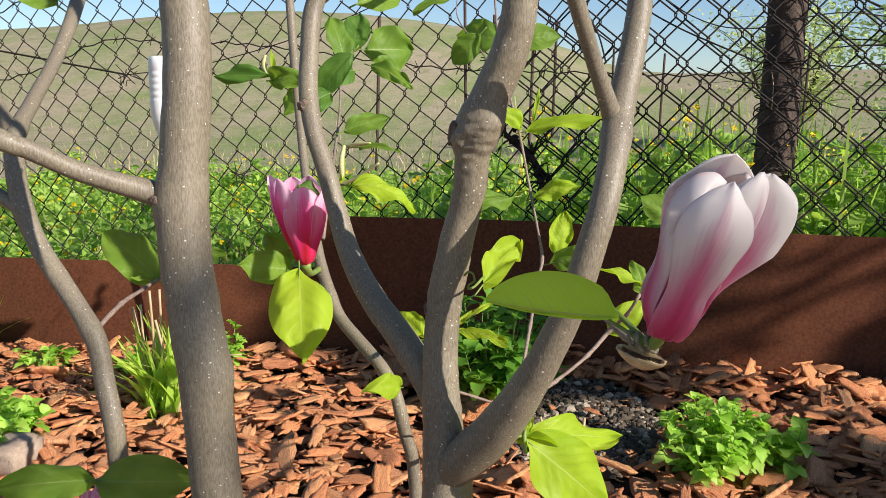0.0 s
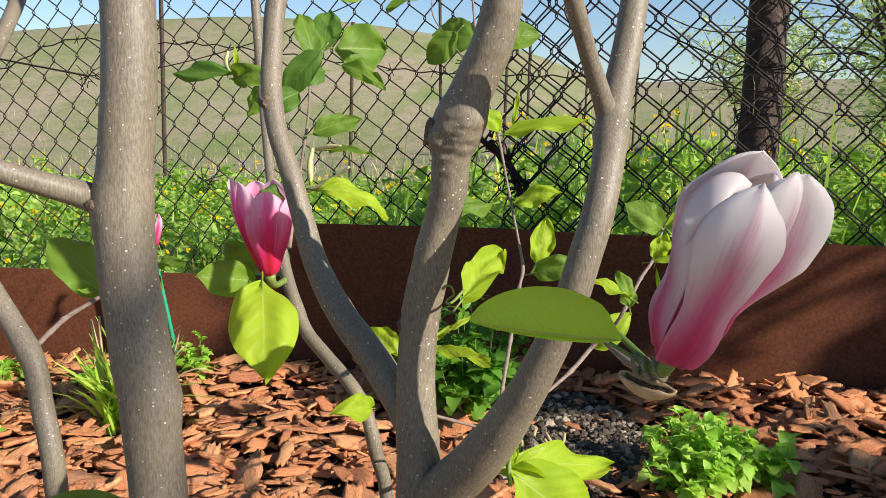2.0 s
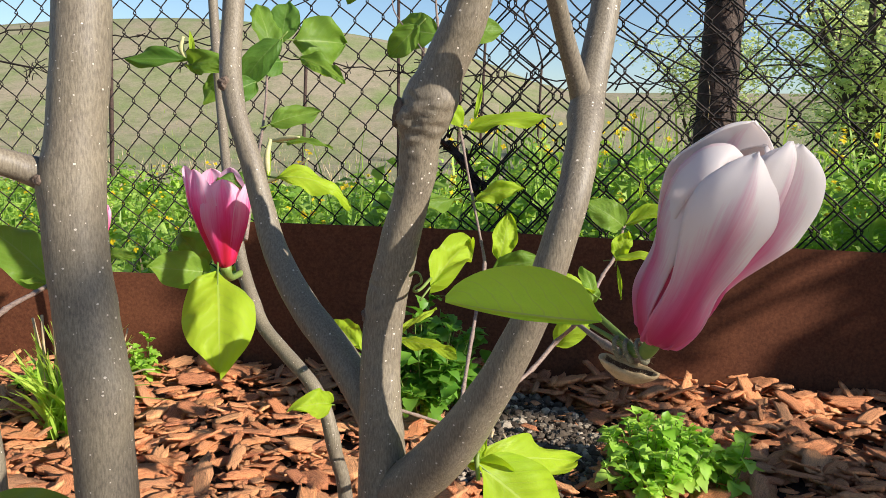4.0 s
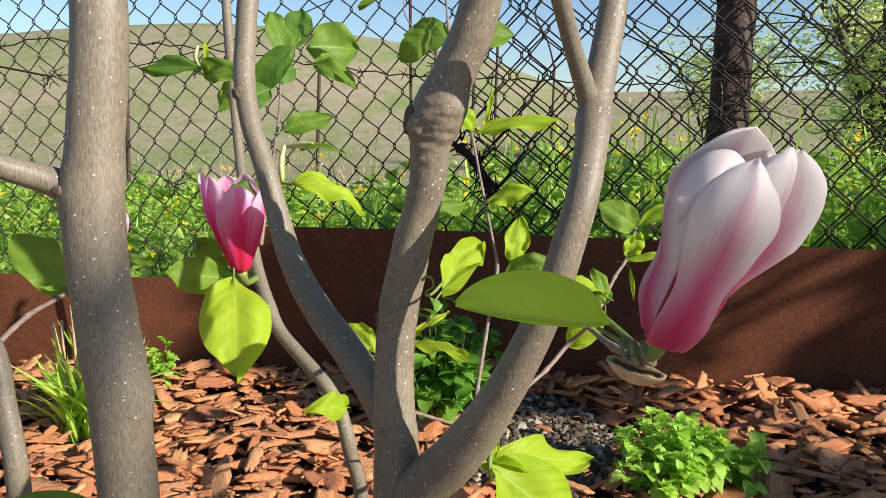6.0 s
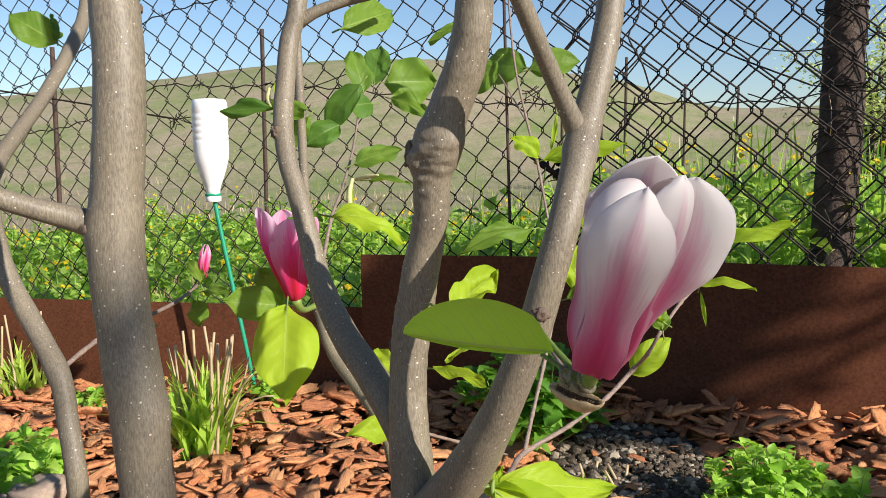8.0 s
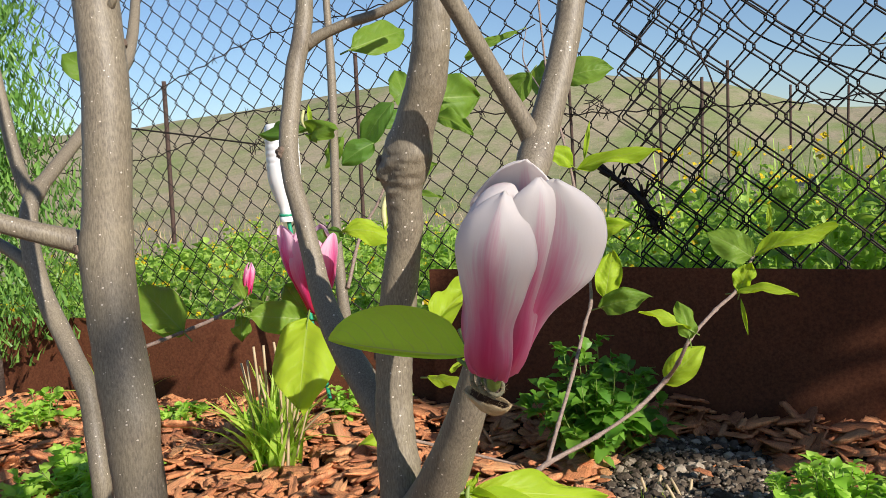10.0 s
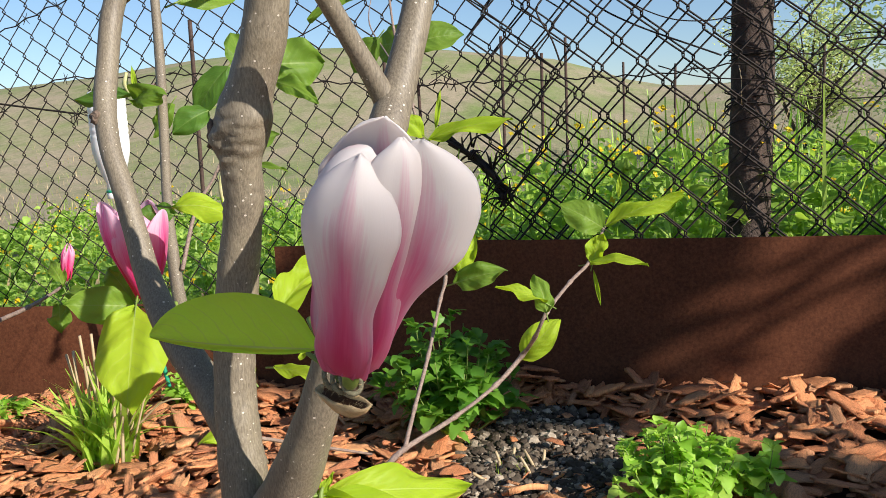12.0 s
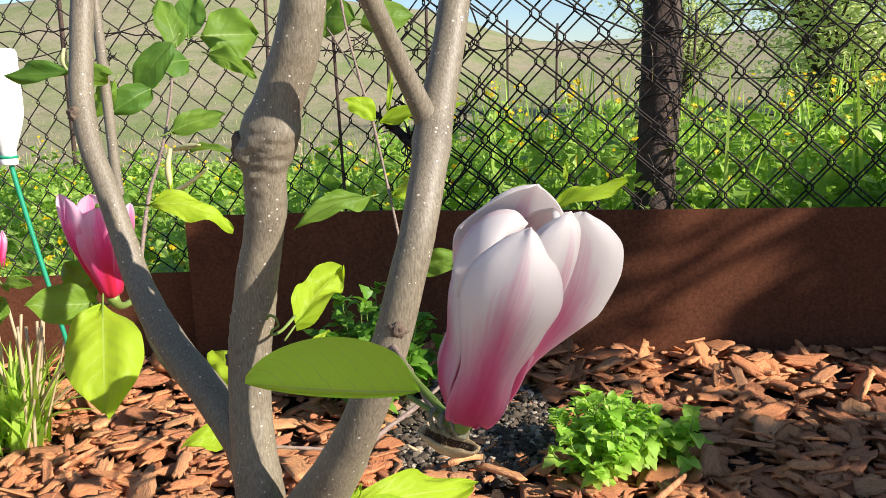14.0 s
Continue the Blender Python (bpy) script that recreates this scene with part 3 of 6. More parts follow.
stem("trunk", [(-0.0499, 0.4564, -0.1425, 0.02224), (-0.0631, 0.4596, 0.1316, 0.01989), (-0.0797, 0.4608, 0.3591, 0.01788), (-0.083, 0.4619, 0.4071, 0.01873), (-0.0911, 0.4662, 0.4552, 0.01837), (-0.098, 0.47, 0.5033, 0.01788),
               (-0.0975, 0.473, 0.5514, 0.01716), (-0.0938, 0.4751, 0.5995, 0.01657), (-0.0941, 0.4792, 0.6477, 0.01621), (-0.1025, 0.4869, 0.7319, 0.01572), (-0.1158, 0.4973, 0.937, 0.01453), (-0.1175, 0.5074, 1.24, 0.01093)],
     flare=swell(((-0.1165, 0.472, 0.529), 0.0165, 0.24), ((-0.062, 0.4603, 0.4131), 0.0133, 0.19)))
stem("branch", [(-0.106, 0.474, 0.5305, 0.0108), (-0.1215, 0.4665, 0.5375, 0.0086), (-0.1381, 0.452, 0.545, 0.0073), (-0.1571, 0.437, 0.5541, 0.0067), (-0.1768, 0.42, 0.5675, 0.0065), (-0.1887, 0.41, 0.5742, 0.0066), (-0.2322, 0.3928, 0.6026, 0.00669), (-0.3046, 0.372, 0.6609, 0.00608)], sides=18, step=0.003,
     flare=swell(((-0.1165, 0.4655, 0.5365), 0.003, 0.3), ((-0.1225, 0.4605, 0.5385), 0.0026, 0.22), ((-0.128, 0.4575, 0.541), 0.002, 0.12)))
stem("branch", [(-0.1083, 0.4849, 0.6933, 0.00363), (-0.0878, 0.4815, 0.6983, 0.00315), (-0.0818, 0.4808, 0.7032, 0.00266), (-0.077, 0.48, 0.7117, 0.00145)], sides=8)
stem("trunk", [(0.0834, 0.5609, -0.138, 0.0286), (0.0825, 0.5657, 0.0985, 0.0251), (0.0803, 0.5669, 0.2528, 0.0222), (0.0783, 0.5665, 0.3063, 0.0198), (0.0755, 0.5662, 0.336, 0.0166), (0.0725, 0.5688, 0.3875, 0.0148), (0.0728, 0.5701, 0.411, 0.014),
               (0.075, 0.5708, 0.444, 0.0143), (0.0798, 0.5692, 0.4676, 0.0142), (0.0842, 0.5662, 0.4911, 0.0135), (0.0902, 0.5622, 0.5143, 0.0126), (0.0952, 0.5576, 0.537, 0.0129), (0.0966, 0.5538, 0.5555, 0.0131), (0.0972, 0.5525, 0.5641, 0.0143),
               (0.0985, 0.5516, 0.5719, 0.017), (0.1008, 0.5505, 0.5804, 0.0178), (0.1044, 0.5489, 0.5909, 0.017), (0.1085, 0.5469, 0.6014, 0.0151), (0.1142, 0.5446, 0.6137, 0.0143), (0.1229, 0.5405, 0.6338, 0.014), (0.1282, 0.5368, 0.6534, 0.0131), (0.1312, 0.5353, 0.6728, 0.0126),
               (0.134, 0.535, 0.73, 0.012), (0.136, 0.536, 0.88, 0.011), (0.137, 0.54, 1.1, 0.008)], sides=44, step=0.0018, wobble=0.05,
     flare=swell(((0.0815, 0.541, 0.5715), 0.009, 0.36), ((0.116, 0.536, 0.586), 0.0125, 0.24), ((0.094, 0.539, 0.5655), 0.0026, 0.1), ((0.103, 0.538, 0.567), 0.0022, 0.08), ((0.095, 0.5445, 0.531), 0.0028, 0.07), ((0.0945, 0.5445, 0.5245), 0.0022, 0.06), ((0.064, 0.557, 0.466), 0.01, 0.14), rough=(((0.093, 0.536, 0.57), 0.019, 0.19), ((0.083, 0.553, 0.532), 0.007, 0.12), ((0.06, 0.562, 0.462), 0.012, 0.12))))
stem("trunk", [(0.0765, 0.5685, 0.2944, 0.01677), (0.0982, 0.5486, 0.3214, 0.01778), (0.1192, 0.5309, 0.3498, 0.0171), (0.138, 0.513, 0.3832, 0.01473), (0.1524, 0.5005, 0.4131, 0.01246), (0.1648, 0.4924, 0.4431, 0.01139), (0.1758, 0.4883, 0.4733, 0.01067), (0.1842, 0.4875, 0.5034, 0.01043),
               (0.1924, 0.4918, 0.5336, 0.01007), (0.1985, 0.5088, 0.5636, 0.0103), (0.2035, 0.5326, 0.5935, 0.01064), (0.2102, 0.5484, 0.6235, 0.00979), (0.2157, 0.5618, 0.6534, 0.00954), (0.2193, 0.5728, 0.6832, 0.00941), (0.2246, 0.5951, 0.779, 0.00868), (0.2279, 0.6168, 1.0555, 0.00603)],
     flare=swell(((0.2, 0.5218, 0.5765), 0.0085, 0.22), ((0.2, 0.516, 0.569), 0.0022, 0.1), ((0.1733, 0.4781, 0.4636), 0.0085, 0.2), ((0.089, 0.54, 0.3178), 0.0120, 0.08)))
stem("branch", [(0.2012, 0.53, 0.5827, 0.00823), (0.1949, 0.523, 0.5997, 0.00666), (0.1844, 0.5089, 0.624, 0.00582), (0.1698, 0.4843, 0.6606, 0.00583), (0.1476, 0.4488, 0.7183, 0.00561), (0.1236, 0.4098, 0.7961, 0.00514), (0.0944, 0.3742, 0.9196, 0.00369)], sides=14)
stem("trunk", [(0.0753, 0.5793, 0.3422, 0.01317), (0.0557, 0.5911, 0.3744, 0.0134), (0.0338, 0.6038, 0.4019, 0.01266), (0.0058, 0.6205, 0.4317, 0.01168), (-0.0176, 0.6376, 0.4672, 0.01012), (-0.031, 0.6485, 0.5027, 0.00915), (-0.0427, 0.6573, 0.5382, 0.00867), (-0.0567, 0.6681, 0.5735, 0.00855),
               (-0.0652, 0.6826, 0.6088, 0.00901), (-0.0681, 0.6984, 0.6439, 0.00888), (-0.0689, 0.7122, 0.679, 0.00899), (-0.0631, 0.7197, 0.7119, 0.00875), (-0.0625, 0.7307, 0.773, 0.00804), (-0.0631, 0.7498, 1.0442, 0.00474)], sides=16,
     flare=swell(((-0.0741, 0.6653, 0.6007), 0.0071, 0.45), ((-0.0558, 0.7123, 0.7027), 0.0083, 0.15), ((0.0512, 0.5842, 0.3839), 0.0072, 0.08)))
stem("branch", [(-0.063, 0.7195, 0.6966, 0.0065), (-0.0491, 0.7238, 0.706, 0.00544), (-0.0247, 0.7299, 0.7154, 0.00497), (0.0278, 0.7389, 0.7308, 0.00449), (0.0908, 0.7491, 0.7734, 0.00355)], sides=12)
stem("branch", [(0.0473, 0.7306, -0.1037, 0.00996), (0.032, 0.7445, 0.1174, 0.00798), (0.0251, 0.7491, 0.2164, 0.00704), (0.0151, 0.7471, 0.2594, 0.00681), (0.0056, 0.7483, 0.2979, 0.00669), (-0.0111, 0.7585, 0.3238, 0.0068), (-0.0398, 0.7819, 0.344, 0.00702), (-0.0684, 0.8073, 0.3653, 0.007),
                (-0.0851, 0.8259, 0.3922, 0.00698), (-0.1002, 0.8468, 0.4212, 0.00697), (-0.1153, 0.872, 0.4675, 0.00637), (-0.1304, 0.9013, 0.5134, 0.00554), (-0.1492, 0.9462, 0.5819, 0.00552), (-0.166, 0.9856, 0.6498, 0.00572), (-0.1781, 1.0138, 0.7175, 0.00571), (-0.1997, 1.0578, 0.8523, 0.00455), (-0.2183, 1.1017, 1.0771, 0.0034)],
     sides=12, flare=swell(((0.0176, 0.741, 0.2744), 0.0094, 0.25), ((-0.0017, 0.7567, 0.3098), 0.0070, 0.12), ((-0.0791, 0.8176, 0.3805), 0.0082, 0.12)))
stem("trunk", [(-0.1584, 0.5409, -0.1361, 0.01308), (-0.1839, 0.5531, 0.1591, 0.01013), (-0.2036, 0.5617, 0.2776, 0.00882), (-0.2098, 0.5654, 0.325, 0.00858), (-0.2213, 0.5754, 0.3606, 0.00869), (-0.2311, 0.5822, 0.3962, 0.00881), (-0.2638, 0.5976, 0.4342, 0.00891), (-0.2928, 0.6097, 0.4673, 0.0089), (-0.3106, 0.6159, 0.5026, 0.00878),
               (-0.3208, 0.6237, 0.538, 0.00877), (-0.328, 0.6392, 0.5673, 0.00805), (-0.3364, 0.6866, 0.602, 0.00707), (-0.3446, 0.7412, 0.6421, 0.00703), (-0.3619, 0.8141, 0.6987, 0.00767), (-0.3834, 0.8738, 0.749, 0.00739), (-0.4196, 0.9409, 0.844, 0.00573), (-0.454, 1.0038, 1.0235, 0.00342)], sides=14,
     flare=swell(((-0.2387, 0.5818, 0.4009), 0.0107, 0.14), ((-0.3112, 0.6093, 0.505), 0.0107, 0.2), ((-0.3292, 0.6426, 0.5732), 0.0106, 0.2)))
stem("branch", [(-0.3112, 0.6137, 0.5027, 0.00712), (-0.3394, 0.6189, 0.5168, 0.00616), (-0.3862, 0.6274, 0.5379, 0.00568), (-0.4562, 0.646, 0.5846, 0.00472)], sides=10)
stem("branch", [(-0.328, 0.6391, 0.5614, 0.0071), (-0.3516, 0.6472, 0.6025, 0.00686), (-0.3813, 0.6632, 0.6787, 0.0059), (-0.4229, 0.6849, 0.8074, 0.00472)], sides=10)
def scar(at, size, out, seed):
    """A rough callus where a shoot was cut off."""
    bm = bmesh.new()
    bmesh.ops.create_icosphere(bm, subdivisions=3, radius=1.0)
    q = Vector(out).normalized().to_track_quat("Z", "Y").to_matrix()
    for v in bm.verts:
        c = v.co.copy()
        rim = math.hypot(c.x, c.y)
        k = 0.8 + 0.4 * noise.noise(c * 1.7 + Vector((seed, 0, 0))) + 0.22 * noise.noise(c * 5)
        z = c.z * 0.6 * (1 - 0.35 * math.exp(-(rim * 2.6) ** 2))
        v.co = q @ (Vector((c.x * k, c.y * k, z * k)) * size) + Vector(at)
    under(part("branch_scar", bm, SCAR, None, "rough dark callus of a cut shoot"), TREE)


SCAR = mottled("callus", ((0.3, (0.07, 0.047, 0.035)), (0.7, (0.24, 0.175, 0.13))), 260, 0.85, 0.9, 0.001)
scar((0.0830, 0.5469, 0.5795), 0.0085, (-0.95, -0.24, 0.20), 1)
scar((0.0819, 0.5481, 0.5734), 0.0070, (-0.97, -0.21, 0.09), 2)
scar((-0.0684, 0.6692, 0.5967), 0.0058, (-0.60, -0.78, 0.15), 5)
scar((-0.0669, 0.6693, 0.5992), 0.0050, (-0.40, -0.91, 0.13), 6)
scar((-0.1125, 0.4575, 0.5325), 0.0038, (-0.35, -0.9, 0.1), 7)
scar((0.1799, 0.4781, 0.4800), 0.0060, (0.14, -0.96, -0.23), 8)
scar((0.0611, 0.5691, 0.4354), 0.0060, (-0.99, -0.13, -0.00), 9)
scar((-0.0844, 0.4922, 0.6750), 0.0040, (0.78, 0.63, 0.01), 10)
# thin twigs
stem("twig", [(-0.2364, 0.5897, 0.3986, 0.0028), (-0.2393, 0.6453, 0.4108, 0.0026), (-0.2479, 0.7106, 0.4113, 0.0024), (-0.2621, 0.7851, 0.4095, 0.0024), (-0.2725, 0.848, 0.41, 0.0025), (-0.2873, 0.9201, 0.414, 0.0020), (-0.293, 0.9506, 0.4199, 0.0019)], TWIG, 8, 0.006, 0.08)
stem("twig", [(0.1188, 0.5419, 0.3237, 0.0034), (0.1243, 0.6322, 0.2989, 0.0032), (0.1276, 0.7424, 0.2728, 0.0030), (0.1317, 0.8309, 0.2597, 0.0033), (0.1764, 0.8871, 0.2734, 0.0028), (0.2165, 0.9353, 0.2927, 0.0028), (0.2454, 0.9638, 0.3184, 0.0030), (0.2617, 0.9341, 0.3465, 0.0024), (0.2761, 0.9252, 0.3763, 0.0024),
              (0.3016, 0.995, 0.3953, 0.0024), (0.3252, 1.0534, 0.4084, 0.0025), (0.3367, 1.085, 0.4268, 0.0022), (0.3475, 1.1094, 0.4461, 0.0020), (0.3575, 1.1125, 0.4631, 0.0014)], TWIG, 10, 0.006, 0.07)
stem("twig", [(0.1317, 0.8309, 0.2585, 0.0030), (0.1366, 0.8722, 0.2883, 0.0025), (0.1444, 0.9261, 0.3295, 0.0024), (0.1534, 0.9745, 0.3817, 0.0023), (0.158, 0.9949, 0.4024, 0.0027), (0.1532, 1.0217, 0.4277, 0.0020), (0.1397, 1.0627, 0.4847, 0.0020), (0.1258, 1.0894, 0.5469, 0.0020), (0.1202, 1.0995, 0.5694, 0.0023), (0.1037, 1.1237, 0.6255, 0.0019), (0.0861, 1.1343, 0.7088, 0.0018), (0.0739, 1.1467, 0.8509, 0.0015)], TWIG, 9, 0.006, 0.07)
stem("twig", [(-0.0976, 0.8548, 0.4443, 0.0027), (-0.1037, 0.9133, 0.5019, 0.0024), (-0.1217, 1.0157, 0.5368, 0.0022), (-0.1382, 1.1158, 0.5877, 0.0020), (-0.1576, 1.2133, 0.6486, 0.0020), (-0.1594, 1.257, 0.683, 0.0018), (-0.1643, 1.2769, 0.7321, 0.0012)], TWIG, 8, 0.008, 0.06)
stem("twig", [(0.1093, 1.1257, 0.6086, 0.0014), (0.0599, 1.2298, 0.6793, 0.0012), (0.0121, 1.3231, 0.7428, 0.0011), (0.0106, 1.3617, 0.7964, 0.0007)], TWIG, 7, 0.01)
stem("twig", [(-0.166, 0.9856, 0.6498, 0.0017), (-0.1862, 0.9779, 0.6407, 0.0014), (-0.2088, 0.966, 0.6386, 0.0010)], TWIG, 7, 0.006)
stem("twig", [(0.1722, 0.4989, 0.466, 0.0030), (0.177, 0.4761, 0.4696, 0.0023), (0.1871, 0.444, 0.4684, 0.0015), (0.1992, 0.3977, 0.466, 0.0020), (0.2085, 0.3723, 0.4671, 0.0027), (0.2125, 0.362, 0.4735, 0.0030)], TWIG, 9, 0.004, 0.06)
stem("twig", [(0.0746, 0.5965, 0.3602, 0.0018), (0.0965, 0.6423, 0.337, 0.0015), (0.129, 0.7102, 0.3026, 0.0013)], TWIG, 7, 0.008)
stem("twig", [(0.1437, 0.5207, 0.3377, 0.0020), (0.1423, 0.5242, 0.3497, 0.0016), (0.1434, 0.5267, 0.3545, 0.0012)], STALK, 7, 0.004)


def leaf(base, tip, width, face, roll, curl, material, parent=None, name="leaf", sides=(1.0, 1.0), bow=0.0, blunt=0.4, crumple=1.0, stalked=True):
    """A magnolia leaf from its base to its tip, broadest past the middle, with a folded midrib and wavy rim; a thin petiole leads into it.
    sides: how broad each half shows; bow: how far the midrib sags sideways; blunt: a rounder tip."""
    b, t = Vector(base), Vector(tip)
    ax = t - b
    ln = ax.length
    ax.normalize()
    n = Vector(face)
    n = (n - ax * n.dot(ax)).normalized()
    turned = [Matrix.Rotation(radians(k * roll), 3, ax) @ n for k in (1, -1)]
    n = max(turned, key=lambda q: q.z)
    width *= 1.1 / max(0.84, math.cos(radians(roll)))
    s = ax.cross(n)
    seed = Vector((base[0] * 91, base[1] * 57, base[2] * 73))
    rows, cols = 21, 13
    grid, uvs = [], []
    fold = 0.24 + 0.14 * noise.noise(seed)
    slim = width < 0.014
    for i in range(rows):
        v = i / (rows - 1)
        drip = max(0.0, min(1.0, (v - 0.45) / 0.55))
        w = math.sin(math.pi * min(1, v * 0.96 + 0.03) ** 0.84) ** ((0.6 + 0.55 * (1 - blunt) * drip * drip) if not slim else 1.0) * (1 - 0.2 * (1 - v)) * min(1.0, 0.06 + v / 0.13) ** 0.6
        w = max(w, 0.02) * width / 2 * 1.03
        arch = curl * ln * (4 * v * (1 - v)) * 0.35 - curl * ln * 0.25 * v * v * (1 if v > 0.5 else 0.6)
        mid = b + ax * (ln * v) + n * arch + s * (0.05 * ln * math.sin(2.2 * v) * noise.noise(seed + Vector((3, 0, 0))) + bow * ln * 4 * v * (1 - v))
        row, uvr = [], []
        for j in range(cols):
            u = 2 * j / (cols - 1) - 1
            wave = crumple * (0.62 if width < 0.037 else 0.26) * width * noise.noise(seed + Vector((u * 1.3, v * 3.2, 0))) * abs(u)
            ripple = crumple * 0.018 * width * math.sin(v * 24 - abs(u) * 7) * abs(u)
            wide = u * w * sides[1 if u > 0 else 0]
            row.append(mid + s * wide + n * (fold * abs(u) * w + wave + ripple - 0.16 * u * u * w))
            uvr.append(((u + 1) / 2, v))
        grid.append(row)
        uvs.append(uvr)
    ob = sheet(name, grid, uvs, material)
    under(ob, parent or TREE)
    if stalked and not slim:
        r = 0.0009 if width > 0.03 else 0.0007
        back = b - ax * min(0.014, ln * 0.22) - n * 0.002
        pv, pf, _ = tube_data([(*back, r * 1.1), (*b, r), (*(b + ax * ln * 0.3 + n * (curl * ln * 0.26 - 0.0006)), r * 0.6)], 6, 0.004)
        under(part_data("petiole", pv, pf, STALK), parent or TREE)
    return ob


leaf((-0.099, 0.758, 0.427), (-0.079, 0.687, 0.354), 0.0645, (0.27, -0.93, 0.24), 0, 0.10, LEAF_SUN)
leaf((-0.115, 0.779, 0.422), (-0.158, 0.738, 0.434), 0.0359, (0.31, -0.93, 0.19), 15, 0.15, LEAF_LEAF)
leaf((-0.121, 0.794, 0.423), (-0.150, 0.804, 0.457), 0.0262, (0.30, -0.94, 0.17), 30, 0.10, LEAF_LEAF)
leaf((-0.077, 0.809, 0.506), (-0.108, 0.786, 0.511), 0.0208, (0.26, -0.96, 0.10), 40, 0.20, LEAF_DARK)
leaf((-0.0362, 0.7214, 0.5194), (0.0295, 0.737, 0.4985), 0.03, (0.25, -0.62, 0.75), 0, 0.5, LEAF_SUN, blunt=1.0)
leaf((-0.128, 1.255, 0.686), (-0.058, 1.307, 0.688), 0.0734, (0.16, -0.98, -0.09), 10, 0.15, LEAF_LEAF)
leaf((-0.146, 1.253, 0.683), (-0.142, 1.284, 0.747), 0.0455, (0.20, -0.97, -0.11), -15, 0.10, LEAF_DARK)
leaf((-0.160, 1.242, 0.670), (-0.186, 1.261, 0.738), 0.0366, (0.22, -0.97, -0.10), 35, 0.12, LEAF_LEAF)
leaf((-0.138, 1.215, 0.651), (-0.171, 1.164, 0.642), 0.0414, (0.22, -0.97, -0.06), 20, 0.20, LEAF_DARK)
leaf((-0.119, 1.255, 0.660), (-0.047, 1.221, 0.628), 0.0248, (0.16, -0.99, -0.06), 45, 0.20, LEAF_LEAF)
leaf((-0.116, 1.047, 0.563), (-0.057, 1.072, 0.583), 0.0301, (0.19, -0.98, -0.00), 40, 0.15, LEAF_LEAF)
leaf((-0.094, 1.038, 0.542), (-0.034, 1.022, 0.539), 0.0112, (0.17, -0.98, 0.03), 55, 0.20, LEAF_LEAF)
leaf((-0.106, 0.995, 0.496), (-0.112, 1.017, 0.548), 0.0062, (0.22, -0.97, 0.05), 0, 0.10, LEAF_SUN)
leaf((-0.155, 0.985, 0.623), (-0.181, 0.982, 0.584), 0.0252, (0.28, -0.96, -0.03), 20, 0.10, LEAF_LEAF)
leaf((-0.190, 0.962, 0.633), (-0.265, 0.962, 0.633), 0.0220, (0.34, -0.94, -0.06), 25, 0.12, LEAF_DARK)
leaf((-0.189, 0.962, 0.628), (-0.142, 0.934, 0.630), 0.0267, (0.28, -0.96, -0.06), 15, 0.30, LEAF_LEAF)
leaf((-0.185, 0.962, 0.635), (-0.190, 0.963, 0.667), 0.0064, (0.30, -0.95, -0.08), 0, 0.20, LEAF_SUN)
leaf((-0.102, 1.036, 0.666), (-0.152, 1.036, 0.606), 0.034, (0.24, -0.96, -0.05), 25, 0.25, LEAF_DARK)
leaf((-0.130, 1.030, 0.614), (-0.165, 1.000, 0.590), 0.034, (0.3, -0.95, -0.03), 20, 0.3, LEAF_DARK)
leaf((0.083, 1.327, 0.708), (0.005, 1.378, 0.719), 0.0556, (0.05, -0.99, -0.10), 20, 0.25, LEAF_LEAF)
leaf((0.109, 1.135, 0.687), (0.176, 1.140, 0.699), 0.0367, (0.17, -0.98, -0.10), 25, 0.38, LEAF_LEAF)
leaf((0.061, 1.152, 0.701), (0.019, 1.168, 0.659), 0.0357, (0.24, -0.97, -0.09), 10, 0.30, LEAF_LEAF)
leaf((0.037, 1.182, 0.765), (-0.042, 1.175, 0.736), 0.0182, (0.27, -0.95, -0.14), 40, 0.15, LEAF_LEAF)
leaf((-0.037, 0.772, 0.699), (-0.004, 0.840, 0.727), 0.0338, (0.40, -0.90, -0.16), 20, 0.15, LEAF_LEAF)
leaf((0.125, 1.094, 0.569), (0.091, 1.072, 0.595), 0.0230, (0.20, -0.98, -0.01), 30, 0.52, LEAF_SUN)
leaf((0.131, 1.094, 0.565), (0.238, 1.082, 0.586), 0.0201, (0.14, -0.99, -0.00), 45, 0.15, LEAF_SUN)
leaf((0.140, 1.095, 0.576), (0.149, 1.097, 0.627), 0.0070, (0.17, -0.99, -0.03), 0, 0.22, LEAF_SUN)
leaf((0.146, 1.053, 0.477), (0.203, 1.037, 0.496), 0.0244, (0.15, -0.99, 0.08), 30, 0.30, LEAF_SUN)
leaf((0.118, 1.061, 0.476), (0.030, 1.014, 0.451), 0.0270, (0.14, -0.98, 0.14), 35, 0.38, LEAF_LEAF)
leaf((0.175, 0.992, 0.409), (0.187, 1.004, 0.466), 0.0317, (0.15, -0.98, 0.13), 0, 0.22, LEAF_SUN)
leaf((0.169, 0.991, 0.398), (0.228, 0.975, 0.415), 0.0301, (0.14, -0.98, 0.17), 15, 0.22, LEAF_LEAF)
leaf((0.276, 0.904, 0.380), (0.265, 0.915, 0.420), 0.0231, (0.07, -0.98, 0.19), 20, 0.30, LEAF_LEAF)
leaf((0.276, 0.904, 0.390), (0.226, 0.891, 0.413), 0.0125, (0.09, -0.98, 0.19), 45, 0.30, LEAF_SUN)
leaf((0.245, 0.969, 0.313), (0.287, 0.967, 0.358), 0.0337, (0.07, -0.97, 0.24), 10, 0.38, LEAF_SUN)
